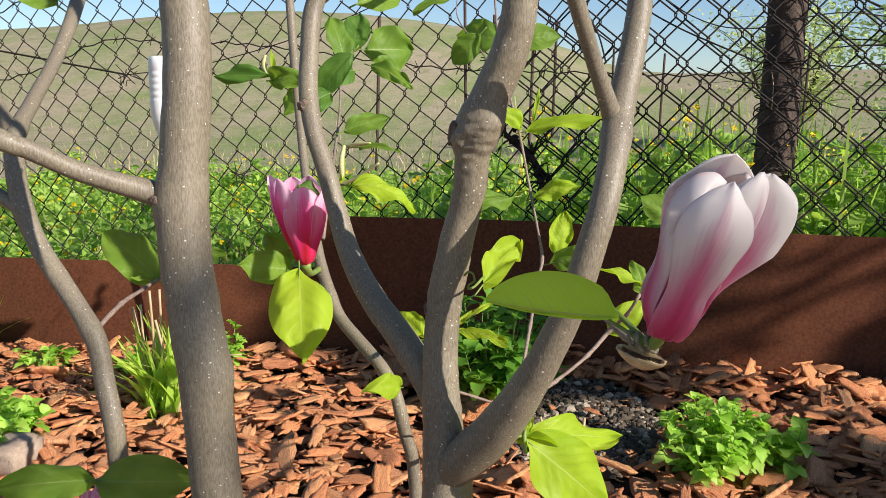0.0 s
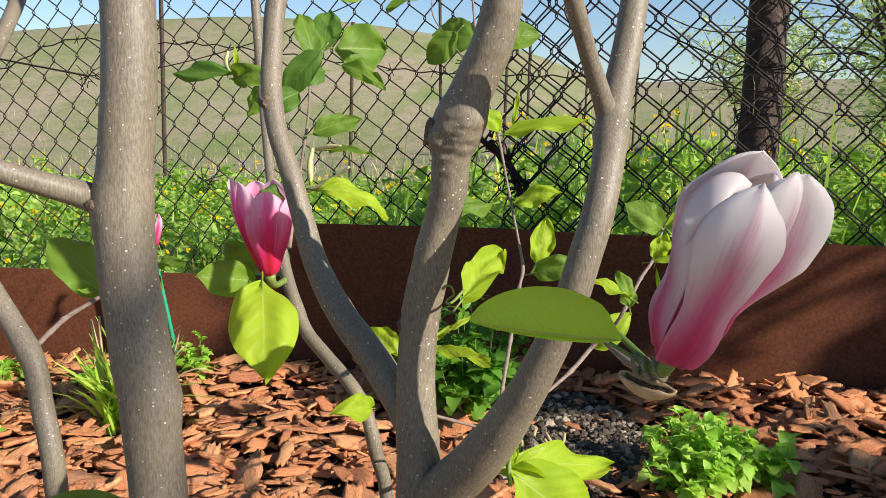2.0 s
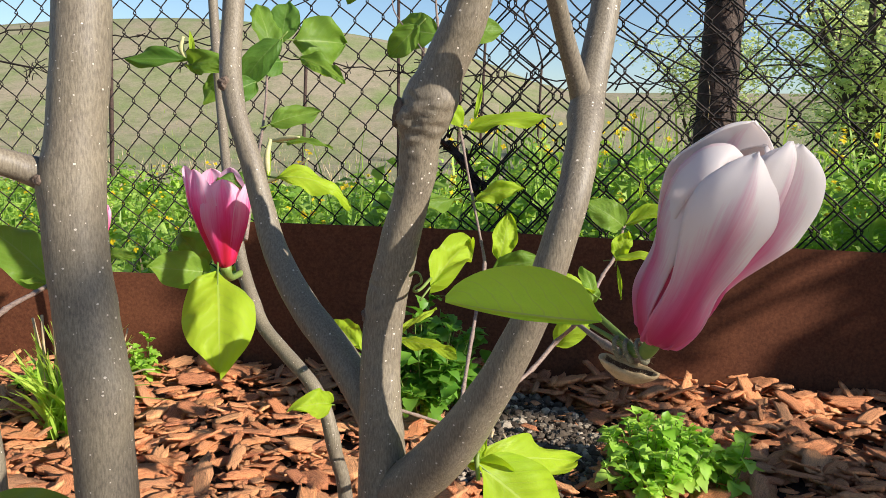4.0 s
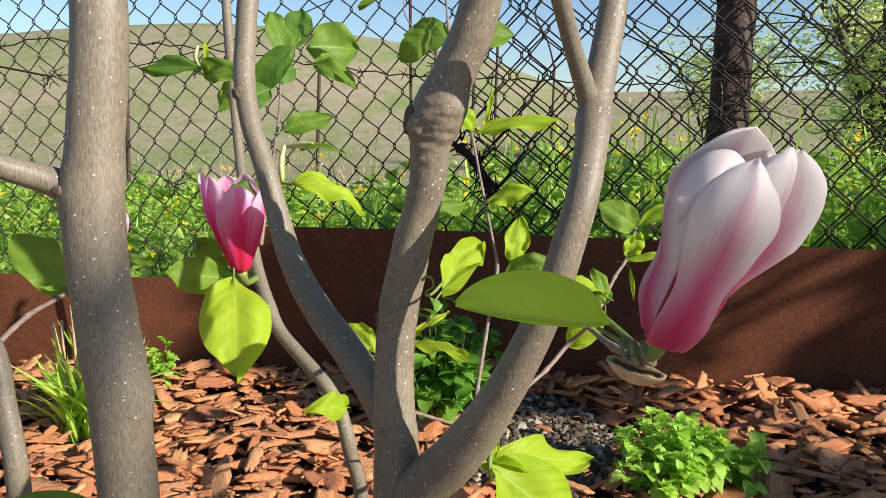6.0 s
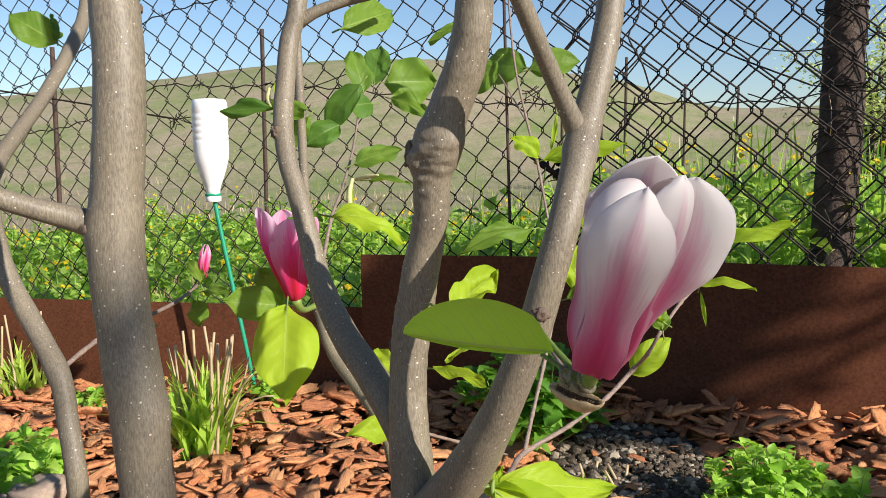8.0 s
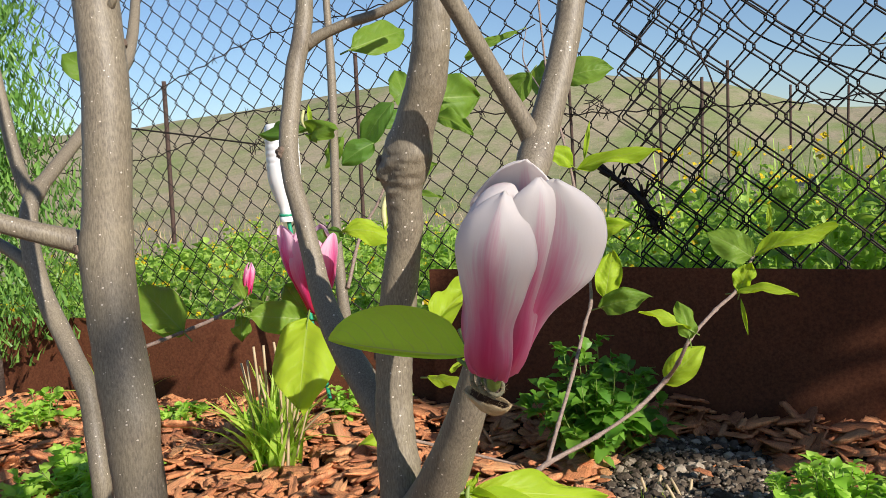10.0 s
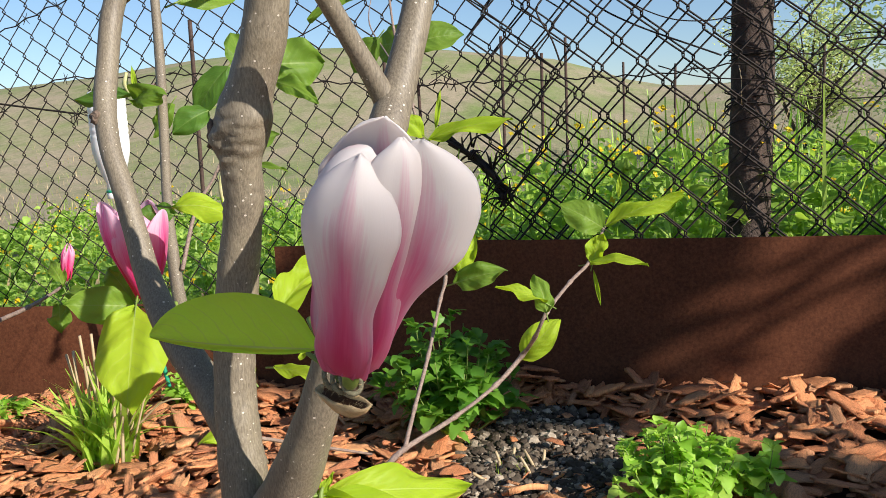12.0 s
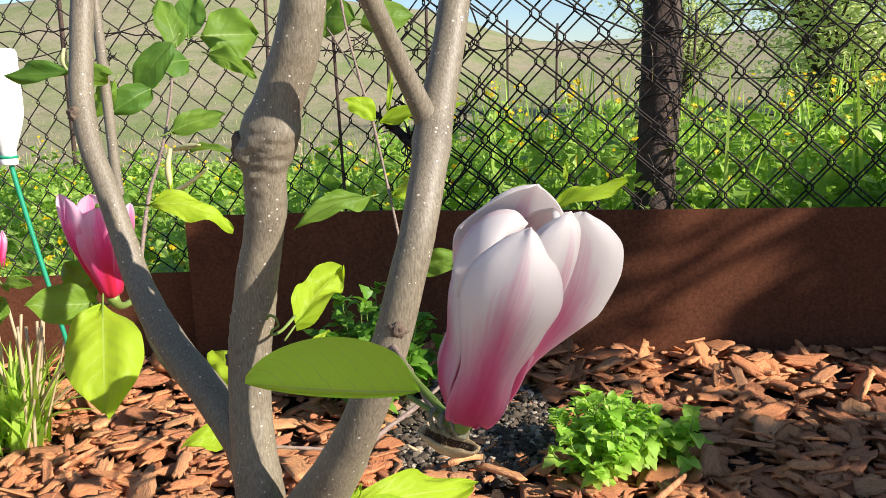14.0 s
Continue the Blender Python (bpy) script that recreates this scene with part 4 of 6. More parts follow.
leaf((0.329, 1.054, 0.406), (0.343, 1.066, 0.442), 0.0237, (-0.00, -0.99, 0.14), 20, 0.30, LEAF_SUN)
leaf((0.325, 1.053, 0.406), (0.391, 1.027, 0.411), 0.0139, (-0.02, -0.99, 0.16), 45, 0.30, LEAF_SUN)
leaf((0.330, 1.054, 0.399), (0.338, 1.053, 0.354), 0.0053, (-0.00, -0.98, 0.18), 0, 0.15, LEAF_SUN)
leaf((0.346, 1.106, 0.442), (0.293, 1.093, 0.476), 0.0394, (0.01, -0.99, 0.10), 10, 0.30, LEAF_LEAF)
leaf((0.348, 1.106, 0.446), (0.440, 1.093, 0.487), 0.0229, (-0.05, -0.99, 0.10), 40, 0.15, LEAF_SUN)
leaf((0.365, 1.108, 0.480), (0.367, 1.109, 0.510), 0.0067, (-0.03, -1.00, 0.07), 0, 0.15, LEAF_SUN)
leaf((0.106, 0.572, 0.457), (0.134, 0.613, 0.487), 0.0246, (-0.01, -0.99, 0.16), 15, 0.30, LEAF_SUN)
leaf((0.047, 0.662, 0.385), (0.015, 0.694, 0.403), 0.0247, (0.14, -0.96, 0.26), 15, 0.20, LEAF_SUN)
leaf((0.075, 0.697, 0.391), (0.108, 0.711, 0.411), 0.0099, (0.06, -0.97, 0.24), 45, 0.10, LEAF_SUN)
leaf((0.079, 0.631, 0.402), (0.126, 0.600, 0.402), 0.0127, (0.06, -0.96, 0.27), 50, 0.10, LEAF_SUN)
leaf((-0.255, 0.759, 0.410), (-0.322, 0.772, 0.460), 0.0467, (0.45, -0.88, 0.17), 15, 0.20, LEAF_LEAF)
leaf((-0.255, 0.759, 0.409), (-0.274, 0.731, 0.417), 0.0084, (0.43, -0.88, 0.20), 50, 0.10, LEAF_LEAF)
leaf((-0.284, 0.931, 0.416), (-0.310, 0.950, 0.444), 0.0172, (0.47, -0.87, 0.14), 20, 0.20, LEAF_LEAF)
leaf((-0.284, 0.920, 0.398), (-0.274, 0.899, 0.370), 0.0251, (0.47, -0.87, 0.18), 10, 0.20, LEAF_LEAF)
leaf((-0.276, 0.921, 0.410), (-0.235, 0.903, 0.416), 0.0139, (0.45, -0.88, 0.16), 40, 0.20, LEAF_LEAF)
leaf((0.011, 0.736, 0.310), (-0.010, 0.691, 0.322), 0.0228, (0.17, -0.93, 0.33), 20, 0.30, LEAF_SUN)
leaf((0.143, 0.527, 0.349), (0.224, 0.616, 0.317), 0.0286, (-0.06, -0.93, 0.37), 25, 0.12, LEAF_SUN)
leaf((0.143, 0.526, 0.347), (0.211, 0.547, 0.284), 0.0520, (-0.05, -0.91, 0.41), 10, 0.15, LEAF_SUN)
leaf((0.141, 0.526, 0.347), (0.149, 0.533, 0.362), 0.0065, (-0.00, -0.93, 0.37), 20, 0.10, LEAF_SUN)
leaf((0.144, 0.526, 0.342), (0.130, 0.532, 0.352), 0.0070, (0.01, -0.93, 0.38), 20, 0.10, LEAF_SUN)
leaf((0.1937, 0.3815, 0.4812), (0.1195, 0.3755, 0.4885), 0.046, (0.13, -0.93, 0.33), 0, 0.05, LEAF_MID, sides=(0.12, 1.0), bow=-0.03, blunt=1.0, crumple=0.35, stalked=False)
leaf((-0.201, 0.515, 0.2975), (-0.273, 0.49, 0.2961), 0.03, (0.40, -0.80, 0.45), 10, 0.12, LEAF_LEAF)
leaf((-0.1991, 0.515, 0.2966), (-0.1111, 0.505, 0.3095), 0.043, (0.42, -0.81, 0.40), 10, 0.12, LEAF_LEAF)
leaf((-0.396, 0.835, 0.706), (-0.444, 0.822, 0.739), 0.0394, (0.60, -0.79, -0.13), 15, 0.15, LEAF_LEAF)
leaf((-0.394, 0.835, 0.710), (-0.407, 0.846, 0.741), 0.0154, (0.58, -0.80, -0.14), 50, 0.15, LEAF_DARK)

for pts in (((-0.1098, 0.985, 0.4934, 0.0022), (-0.083, 0.975, 0.506, 0.0026), (-0.0514, 0.96, 0.5263, 0.0012)), ((-0.1065, 1.02, 0.5434, 0.002), (-0.088, 1.01, 0.5475, 0.0032), (-0.0697, 1.0, 0.5495, 0.0012)),
            ((-0.1945, 0.965, 0.6346, 0.0022), (-0.2, 0.965, 0.647, 0.0034), (-0.1971, 0.965, 0.6598, 0.0014)), ((-0.108, 1.0, 0.5, 0.003), (-0.109, 1.0, 0.525, 0.0036), (-0.1075, 1.01, 0.545, 0.0024))):
    stem("stipule", pts, STIPULE, 8, 0.004, 0.1, label="pale papery stipule of an opened bud")


def petal_grid(phi, length, half, profile, cup, tipbend, wav, seed, rows=22, cols=15, crease=0.0, pointed=0.0):
    """profile(v): (distance from the axis, height) along the middle of the petal, both in metres; wraps round the axis."""
    grid, uvs = [], []
    for i in range(rows):
        v = min(1.0, 1 - (1 - i / (rows - 1)) ** 1.5)
        rho, h = profile(v)
        w = (0.30 + 0.70 * math.sin(math.pi * min(1.0, 0.5 * (v / 0.7)) if v < 0.7 else math.pi / 2) ** 1.4) * half
        if v > 0.7:
            q = min(1.0, (v - 0.7) / 0.3)
            w *= max(0.03, (1 - q ** (2.6 - 1.2 * pointed)) ** (0.48 + 0.25 * pointed))
        row, uvr = [], []
        for j in range(cols):
            u = 2 * j / (cols - 1) - 1
            th = phi + u * w / max(rho, 0.011)
            bulge = 1 + (cup - 0.06 * max(0.0, v - 0.3)) * u * u + 0.06 * u ** 4 * min(1.0, 2 * v) + crease * math.exp(-(u * 5) ** 2)
            rr = rho * bulge + wav * noise.noise(Vector((u * 1.6 + seed, v * 2.4, seed))) * (0.4 + v) * min(1.0, 0.3 + w / half)
            rr += 0.0013 * half / 0.028 * math.sin(6.5 * u + seed) * min(1.0, 2.2 * v) * (1 - 0.5 * v)
            rr += tipbend * max(0, v - 0.8) ** 2 * 25 * 0.01
            hh = h - 0.005 * u * u * v * (w / half) ** 2 + 0.5 * wav * (w / half) * noise.noise(Vector((u * 2.2, v * 2, seed + 9)))
            row.append(Vector((rr * math.sin(th), -rr * math.cos(th), hh)))
            uvr.append(((u + 1) / 2, v))
        grid.append(row)
        uvs.append(uvr)
    return grid, uvs


def vase(r0, r1, r2, length, lean=0.0, late=1.35):
    """Profile that swells from r0 to r1 and closes to r2 at the tip."""
    def p(v):
        r = r0 + (r1 - r0) * math.sin(math.pi / 2 * min(1, v / 0.78)) ** late
        if v > 0.74:
            r += (r2 - r1) * ((v - 0.74) / 0.26) ** 1.7
        r *= math.sqrt(min(1.0, v / 0.07))
        return max(r, 0.0006) + lean * v * v, length * v
    return p


def flower(name, place, axis_to, petals, material, label, turn=0.0):
    """petals: degrees round the axis, length, half width, r1, r2, lean, crease, tip bend, pointedness, how late it flares."""
    ob = empty(name)
    z = (Vector(axis_to) - Vector(place)).normalized()
    q = z.to_track_quat("Z", "Y").to_matrix()
    x = Vector((1, 0, 0))
    x = (x - z * x.dot(z)).normalized()
    y = z.cross(x)
    m = Matrix((x, y, z)).transposed().to_4x4()
    m.translation = Vector(place)
    under(ob, TREE)
    ob["label"] = label
    for k, (deg, ln, half, r1, r2, lean, crease, tb, pt, *late) in enumerate(petals):
        grid, uvs = petal_grid(radians(deg + turn), ln, half, vase(0.0085 if ln > 0.055 else 0.0047, r1, r2, ln, lean, *late), -0.02, tb, 0.0026, k * 3.7 + ln * 100, crease=crease, pointed=pt)
        grid = [[m @ p for p in row] for row in grid]
        pe = sheet("petal", grid, uvs, material)
        pe.parent = ob
        pe.matrix_parent_inverse = Matrix.Translation(TREE.location).inverted() @ Matrix.Translation(TREE.location)
    ob.location = (0, 0, 0)
    ob.matrix_parent_inverse = Matrix.Translation(TREE.location).inverted()
    return ob


def spoon_petal(phi, rows, cup, keel, flip, twist, seed, crumple=0.0016):
    """A broad petal on a narrow claw. rows: height, distance from the axis and half width along its middle, in millimetres; cup: how far the rim bends to the axis; flip: how far the rim of the claw turns out; twist: degrees by which the blade turns from its claw."""
    path = spline([(h / 1000, rho / 1000, half / 1000) for h, rho, half in rows], 0.0026)
    run = np.concatenate([[0.0], np.cumsum(np.linalg.norm(np.diff(path[:, :2], axis=0), axis=1))])
    slope = np.gradient(path[:, :2], axis=0)
    cols, grid, uvs = 19, [], []
    a = radians(phi)
    out = np.array((math.sin(a), -math.cos(a)))
    for i, (h, rho, half) in enumerate(path):
        v = run[i] / run[-1]
        dh, dr = slope[i] / (np.linalg.norm(slope[i]) + 1e-9)
        half = max(half, 0.0004)
        b = a + radians(twist) * min(1.0, max(0.0, (v - 0.25) / 0.35))
        side, face = np.array((math.cos(b), math.sin(b))), np.array((math.sin(b), -math.cos(b)))
        row, uvr = [], []
        for j in range(cols):
            u = 2 * j / (cols - 1) - 1
            lift = keel * half * math.exp(-(u * 5.5) ** 2) - cup * half * u * u * (0.75 + 0.5 * v) + flip * half * u ** 6 * max(0.0, 1 - v / 0.62)
            lift += crumple * noise.noise(Vector((u * 1.5 + seed, v * 3.5, seed))) * (0.3 + v)
            lift += 0.0009 * math.sin(7.0 * u + seed) * min(1.0, 2.5 * v) * (1 - v)
            across = half * math.sin(1.1 * u) / math.sin(1.1) + 0.0012 * noise.noise(Vector((v * 5, seed, u)))
            z = h - lift * dr
            xy = out * rho + face * (lift * dh) + side * across
            row.append(Vector((xy[0], xy[1], z)))
            uvr.append(((u + 1) / 2, v))
        grid.append(row)
        uvs.append(uvr)
    return grid, uvs


def pale_flower():
    """The half-open flower: keeled front petal, a narrow one beside it, a broad one flaring out, the rest closing behind."""
    ob = empty("flower")
    base, top = Vector((0.2135, 0.358, 0.479)), Vector((0.2385, 0.3245, 0.5755))
    z = (top - base).normalized()
    x = Vector((1, 0, 0))
    x = (x - z * x.dot(z)).normalized()
    m = Matrix((x, z.cross(x), z)).transposed().to_4x4()
    m.translation = base
    under(ob, TREE)
    ob["label"] = "pale pink to white magnolia flower, magenta at its base"
    claw = [(0, 0.5, 3), (0.6, 4, 5.5), (2.4, 7.5, 7.5)]
    for phi, rows, cup, keel, flip, twist in (
            (-6, [(5, 10, 9), (18, 16.5, 11), (37, 20.5, 10.5), (55, 25, 14), (72, 28, 17.3), (86, 26, 14.5), (95, 21, 7.5), (99, 17.5, 0.8)], 0.4, 0.06, 0.4, 0),
            (38, [(5, 9, 8), (20, 15, 9), (44, 18.5, 9.5), (66, 21, 12), (86, 22, 12), (99, 19.5, 8.5), (105, 16, 0.8)], 0.5, 0.08, 0.25, 0),
            (62, [(5, 9, 8), (20, 14, 9), (36, 17, 10), (48, 20, 14), (62, 22.5, 18), (78, 23.5, 19.5), (92, 22.5, 16.5), (100, 20, 10), (104, 18, 0.8)], 0.34, 0.0, 0.2, -55),
            (-80, [(5, 9, 8), (20, 16, 10), (38, 17, 10), (54, 20, 12), (66, 20, 11), (75, 17, 6), (78, 15, 0.8)], 0.4, 0.03, 0.4, 0),
            (-112, [(10, 9, 8), (40, 16, 12), (60, 20, 15), (76, 20, 17), (88, 14, 15), (92, 6, 11), (90, 0, 1.5)], 0.45, 0.0, 0.0, 0),
            (176, [(10, 10, 9), (40, 18, 14), (65, 22, 21), (82, 19.5, 22), (95, 13, 16), (102, 8, 9), (104, 5, 0.8)], 0.45, 0.0, 0.0, 0),
            (118, [(10, 10, 9), (40, 17, 13), (65, 20, 18), (82, 18, 16), (92, 14, 9), (96, 11, 0.8)], 0.45, 0.0, 0.0, 0)):
        grid, uvs = spoon_petal(phi, claw + rows, cup, keel, flip, twist, phi * 0.37)
        pe = sheet("petal", [[m @ p for p in row] for row in grid], uvs, PETAL_PALE)
        pe.parent = ob
        sol = pe.modifiers.new("thick", "SOLIDIFY")
        sol.thickness, sol.offset = 0.0007, 0.0
    ob.location = (0, 0, 0)
    ob.matrix_parent_inverse = Matrix.Translation(TREE.location).inverted()


pale_flower()
flower("flower", (-0.0969, 0.7766, 0.4266), (-0.1068, 0.778, 0.5373), [
    (-40, 0.0971, 0.0235, 0.0263, 0.0236, 0.0012, 0.05, 0.0, 0.5),
    (26, 0.0866, 0.0235, 0.0263, 0.0226, 0.0012, 0.05, 0.0, 0.5),
    (88, 0.0854, 0.0235, 0.0275, 0.0280, 0.0035, 0.03, 0.0, 0.5),
    (160, 0.0960, 0.0235, 0.0263, 0.0215, 0, 0.03, 0.0, 0.5),
    (-95, 0.1006, 0.0235, 0.0275, 0.0280, 0.0035, 0.03, 0.0, 0.6),
    (-150, 0.0960, 0.0235, 0.0263, 0.0215, 0, 0.03, 0.0, 0.5),
    (0, 0.0819, 0.0171, 0.0164, 0.0086, 0, 0.0, 0.0, 0.5),
    (120, 0.0819, 0.0171, 0.0164, 0.0086, 0, 0.0, 0.0, 0.5),
    (-120, 0.0819, 0.0171, 0.0164, 0.0086, 0, 0.0, 0.0, 0.5),
], PETAL_PINK, "deep magenta half-open magnolia flower, paler at the petal tips")
flower("flower_bud", (-0.293, 0.9517, 0.4199), (-0.2854, 0.9532, 0.4676), [
    (a, 0.0457, 0.0074, 0.0071, 0.0017, 0, 0.0, 0.0, 1.2) for a in (-30, 40, 110, 180, -100)
], PETAL_PINK, "small closed magenta magnolia bud")
flower("flower_bud", (-0.2127, 0.53, 0.241), (-0.2115, 0.53, 0.285), [
    (a, 0.0427, 0.0107, 0.0107, 0.0059, 0, 0.0, 0.0, 1.0) for a in (-30, 40, 110, 180, -100)
], PETAL_PINK, "small pink magnolia bud low on the stem")
stem("twig", [(-0.2046, 0.5617, 0.281, 0.0028), (-0.203, 0.545, 0.2875, 0.0024), (-0.201, 0.528, 0.293, 0.0022), (-0.2, 0.5155, 0.297, 0.0018)], TWIG, 8, 0.004)
stem("twig", [(-0.1839, 0.5531, 0.1591, 0.0026), (-0.1983, 0.5366, 0.1980, 0.0022), (-0.2128, 0.53, 0.245, 0.002), (-0.2127, 0.53, 0.26, 0.0028)], TWIG, 8, 0.005)
stem("flower_stalk", [(-0.0977, 0.8404, 0.412, 0.00349), (-0.0987, 0.8063, 0.4129, 0.00327), (-0.097, 0.783, 0.4208, 0.00491), (-0.097, 0.7767, 0.4301, 0.00585)], STALK, 9, 0.004)
stem("flower_stalk", [(0.2075, 0.3747, 0.4677, 0.0023), (0.2115, 0.363, 0.4728, 0.0036), (0.2137, 0.3578, 0.4808, 0.004)], STALK, 9, 0.0019)
stem("petiole", [(0.1831, 0.403, 0.4897, 0.00147), (0.1924, 0.3881, 0.4831, 0.00159), (0.2028, 0.3756, 0.4752, 0.00184), (0.2085, 0.3675, 0.4695, 0.0021)], STALK, 8, 0.003)
stem("petiole", [(0.188, 0.382, 0.4795, 0.001), (0.1985, 0.376, 0.4745, 0.0013), (0.2082, 0.3685, 0.4695, 0.0017)], STALK, 8, 0.003)


stem("tendril", [(0.0931, 0.5449, 0.4696, 0.00108), (0.0964, 0.5394, 0.4732, 0.00096), (0.1, 0.5385, 0.472, 0.00084), (0.1011, 0.5407, 0.466, 0.00084), (0.0969, 0.5416, 0.463, 0.00084), (0.0962, 0.5438, 0.4594, 0.00096), (0.0999, 0.5565, 0.4582, 0.00108), (0.1064, 0.5706, 0.4636, 0.0012)], STALK, 6, 0.002)


def bud_scale():
    """Dry furry sheath split open under the pale flower, like a shallow boat with a pale rim, and the woolly ring that it broke from."""
    rng = random.Random(8)
    a, b = Vector((0.1935, 0.3760, 0.4665)), Vector((0.2175, 0.3660, 0.4595))
    ax = (b - a).normalized()
    up = (Vector((0.1, -0.4, 0.91)) - ax * ax.dot(Vector((0.1, -0.4, 0.91)))).normalized()
    side = ax.cross(up)
    def at(u, v):
        wid = 0.0037 * math.sin(math.pi * (0.06 + 0.88 * v)) ** 0.55
        deep = 0.0085 * math.sin(math.pi * v) ** 0.7
        return a.lerp(b, v) + side * (u * wid) + up * (deep * (u * u - 1) + 0.0008 * noise.noise(Vector((u * 3, v * 6, 1))) + 0.0022 * v * v)
    rows, cols = 15, 11
    grid = [[at(2 * j / (cols - 1) - 1, i / (rows - 1)) for j in range(cols)] for i in range(rows)]
    uvs = [[(j / (cols - 1), i / (rows - 1)) for j in range(cols)] for i in range(rows)]
    ob = under(sheet("bud_scale", grid, uvs, SCALE, None, "dry tan furry bud scale"), TREE)
    sol = ob.modifiers.new("thick", "SOLIDIFY")
    sol.thickness = 0.0011
    lining = [[at((2 * j / (cols - 1) - 1) * 0.8, 0.08 + 0.84 * i / (rows - 1)) + up * 0.0007 for j in range(cols)] for i in range(rows)]
    under(sheet("lining", lining, uvs, LINING, None, "smooth dark brown inside of the bud scale"), TREE)
    tv = np.array([(-0.00011, 0, 0), (0.00011, 0, 0), (0, 0, -0.0021)])
    hairs = []
    for _ in range(700):
        p = at(rng.choice((-1, 1)) * rng.uniform(0.5, 1.05), rng.random())
        hairs.append((0, turn3(rng.uniform(-1.2, 1.2), rng.uniform(-1.2, 1.2), rng.uniform(0, 6)), np.array(p)))
    # woolly grey-green rings of the old scales round the stalk
    for k, (c, r) in enumerate((((0.2005, 0.3735, 0.4715), 0.0042), ((0.2055, 0.371, 0.4705), 0.0048), ((0.2105, 0.3675, 0.4712), 0.0052))):
        n = Vector((0.75, -0.45, 0.25 + 0.1 * k)).normalized()
        s1 = n.cross(Vector((0, 0, 1))).normalized()
        s2 = n.cross(s1)
        ring = []
        for q in range(17):
            w = 2 * math.pi * q / 16
            rr = r * (1 + 0.16 * noise.noise(Vector((math.cos(w) * 1.4, math.sin(w) * 1.4, k * 5.0))))
            ring.append((*(Vector(c) + s1 * (rr * math.cos(w)) + s2 * (rr * math.sin(w))), 0.0011))
            for _ in range(9):
                p = Vector(ring[-1][:3]) + Vector([rng.gauss(0, 0.0006) for _ in range(3)])
                hairs.append((0, turn3(rng.uniform(-3, 3), rng.uniform(-3, 3), rng.uniform(0, 6)), np.array(p)))
        v, f, _ = tube_data(ring, 7, 0.0012, 0.2)
        under(part_data("scale_ring", v, f, WOOL, None, "woolly grey-green ring of old bud scales"), TREE)
    under(scatter("fur", [(tv, [(0, 1, 2)])], hairs, SCALE), TREE)


bud_scale()


# ---------------------------------------------------------------- feeder bottle on a stick
def lathe(profile, at, sides=40, pinch=None):
    v, f = [], []
    for i, (r, z) in enumerate(profile):
        for k in range(sides):
            a = 2 * math.pi * k / sides
            rr = pinch(a, z, r) if pinch else r
            v.append((at[0] + rr * math.cos(a), at[1] + rr * math.sin(a), at[2] + z))
    n = len(profile)
    f = [(i * sides + k, i * sides + (k + 1) % sides, (i + 1) * sides + (k + 1) % sides, (i + 1) * sides + k) for i in range(n - 1) for k in range(sides)]
    f += [tuple(range(sides))[::-1], tuple(range((n - 1) * sides, n * sides))]
    return v, f


def bottle():
    at = (-0.704, 1.8, 0.4665)
    thing = empty("plastic_bottle", at)
    tagged(thing, "white plastic bottle set upside down on a green stick", "bottle")
    prof = [(0.0165, 0.012), (0.0168, 0.03), (0.019, 0.037), (0.026, 0.055), (0.034, 0.08), (0.039, 0.1), (0.0405, 0.115), (0.041, 0.135)]
    for k in range(5):
        z = 0.14 + 0.015 * k
        prof += [(0.041, z), (0.0401, z + 0.003), (0.0401, z + 0.006), (0.041, z + 0.009)]
    prof += [(0.041, 0.222), (0.0405, 0.23), (0.037, 0.237), (0.03, 0.2385), (0.012, 0.234)]
    v, f = lathe(prof, at, 44, lambda a, z, r: r * (1 - (0.035 * max(0, math.cos(5 * a)) if z > 0.228 else 0)))
    under(part_data("body", v, f, PLASTIC), thing)
    v, f = lathe([(0.0172, 0.0), (0.0182, 0.001), (0.0182, 0.0125), (0.0176, 0.0135)], at, 32, lambda a, z, r: r + 0.0003 * math.sin(a * 32))
    under(part_data("cap", v, f, PLASTIC), thing)
    v, f = lathe([(0.0186, 0.0138), (0.0192, 0.0145), (0.0192, 0.0185), (0.0186, 0.0192)], at, 32)
    under(part_data("cap_ring", v, f, GREEN_PLASTIC, None, "green cap ring"), thing)
    rod = [(-0.704, 1.8, 0.50, 0.0052), (-0.695, 1.8, 0.43, 0.0052), (-0.663, 1.798, 0.26, 0.0052), (-0.635, 1.795, 0.12, 0.005), (-0.598, 1.793, -0.08, 0.005)]
    v, f, _ = tube_data(rod, 10, 0.004, 0, lambda c, n, r: r * (1 + 0.07 * math.sin(c[2] * 900)))
    tagged(part_data("plant_stick", v, f, GREEN_PLASTIC), "green plastic-coated plant stick leaning in the bed", "stick")


bottle()


# ---------------------------------------------------------------- low plants
def leaf_shape(lobes, slim=0.55, fold=0.12, droop=0.25, rows=5):
    """A small herb leaf one metre long, to be scaled: a scalloped blade in two folded halves."""
    v, f = [], []
    for i in range(rows + 1):
        t = i / rows
        w = slim * 0.5 * math.sin(math.pi * (t * 0.93 + 0.05)) ** 0.7
        if lobes and i % 2:
            w *= 0.72
        z = -droop * t * t + 0.1 * math.sin(math.pi * t)
        v += [(-w, t, z + fold * w * 2), (0, t + (0.03 if i < rows else 0.06), z), (w, t, z + fold * w * 2)]
    for i in range(rows):
        a, b = 3 * i, 3 * i + 3
        f += [(a, a + 1, b + 1, b), (a + 1, a + 2, b + 2, b + 1)]
    return np.array(v, float), f


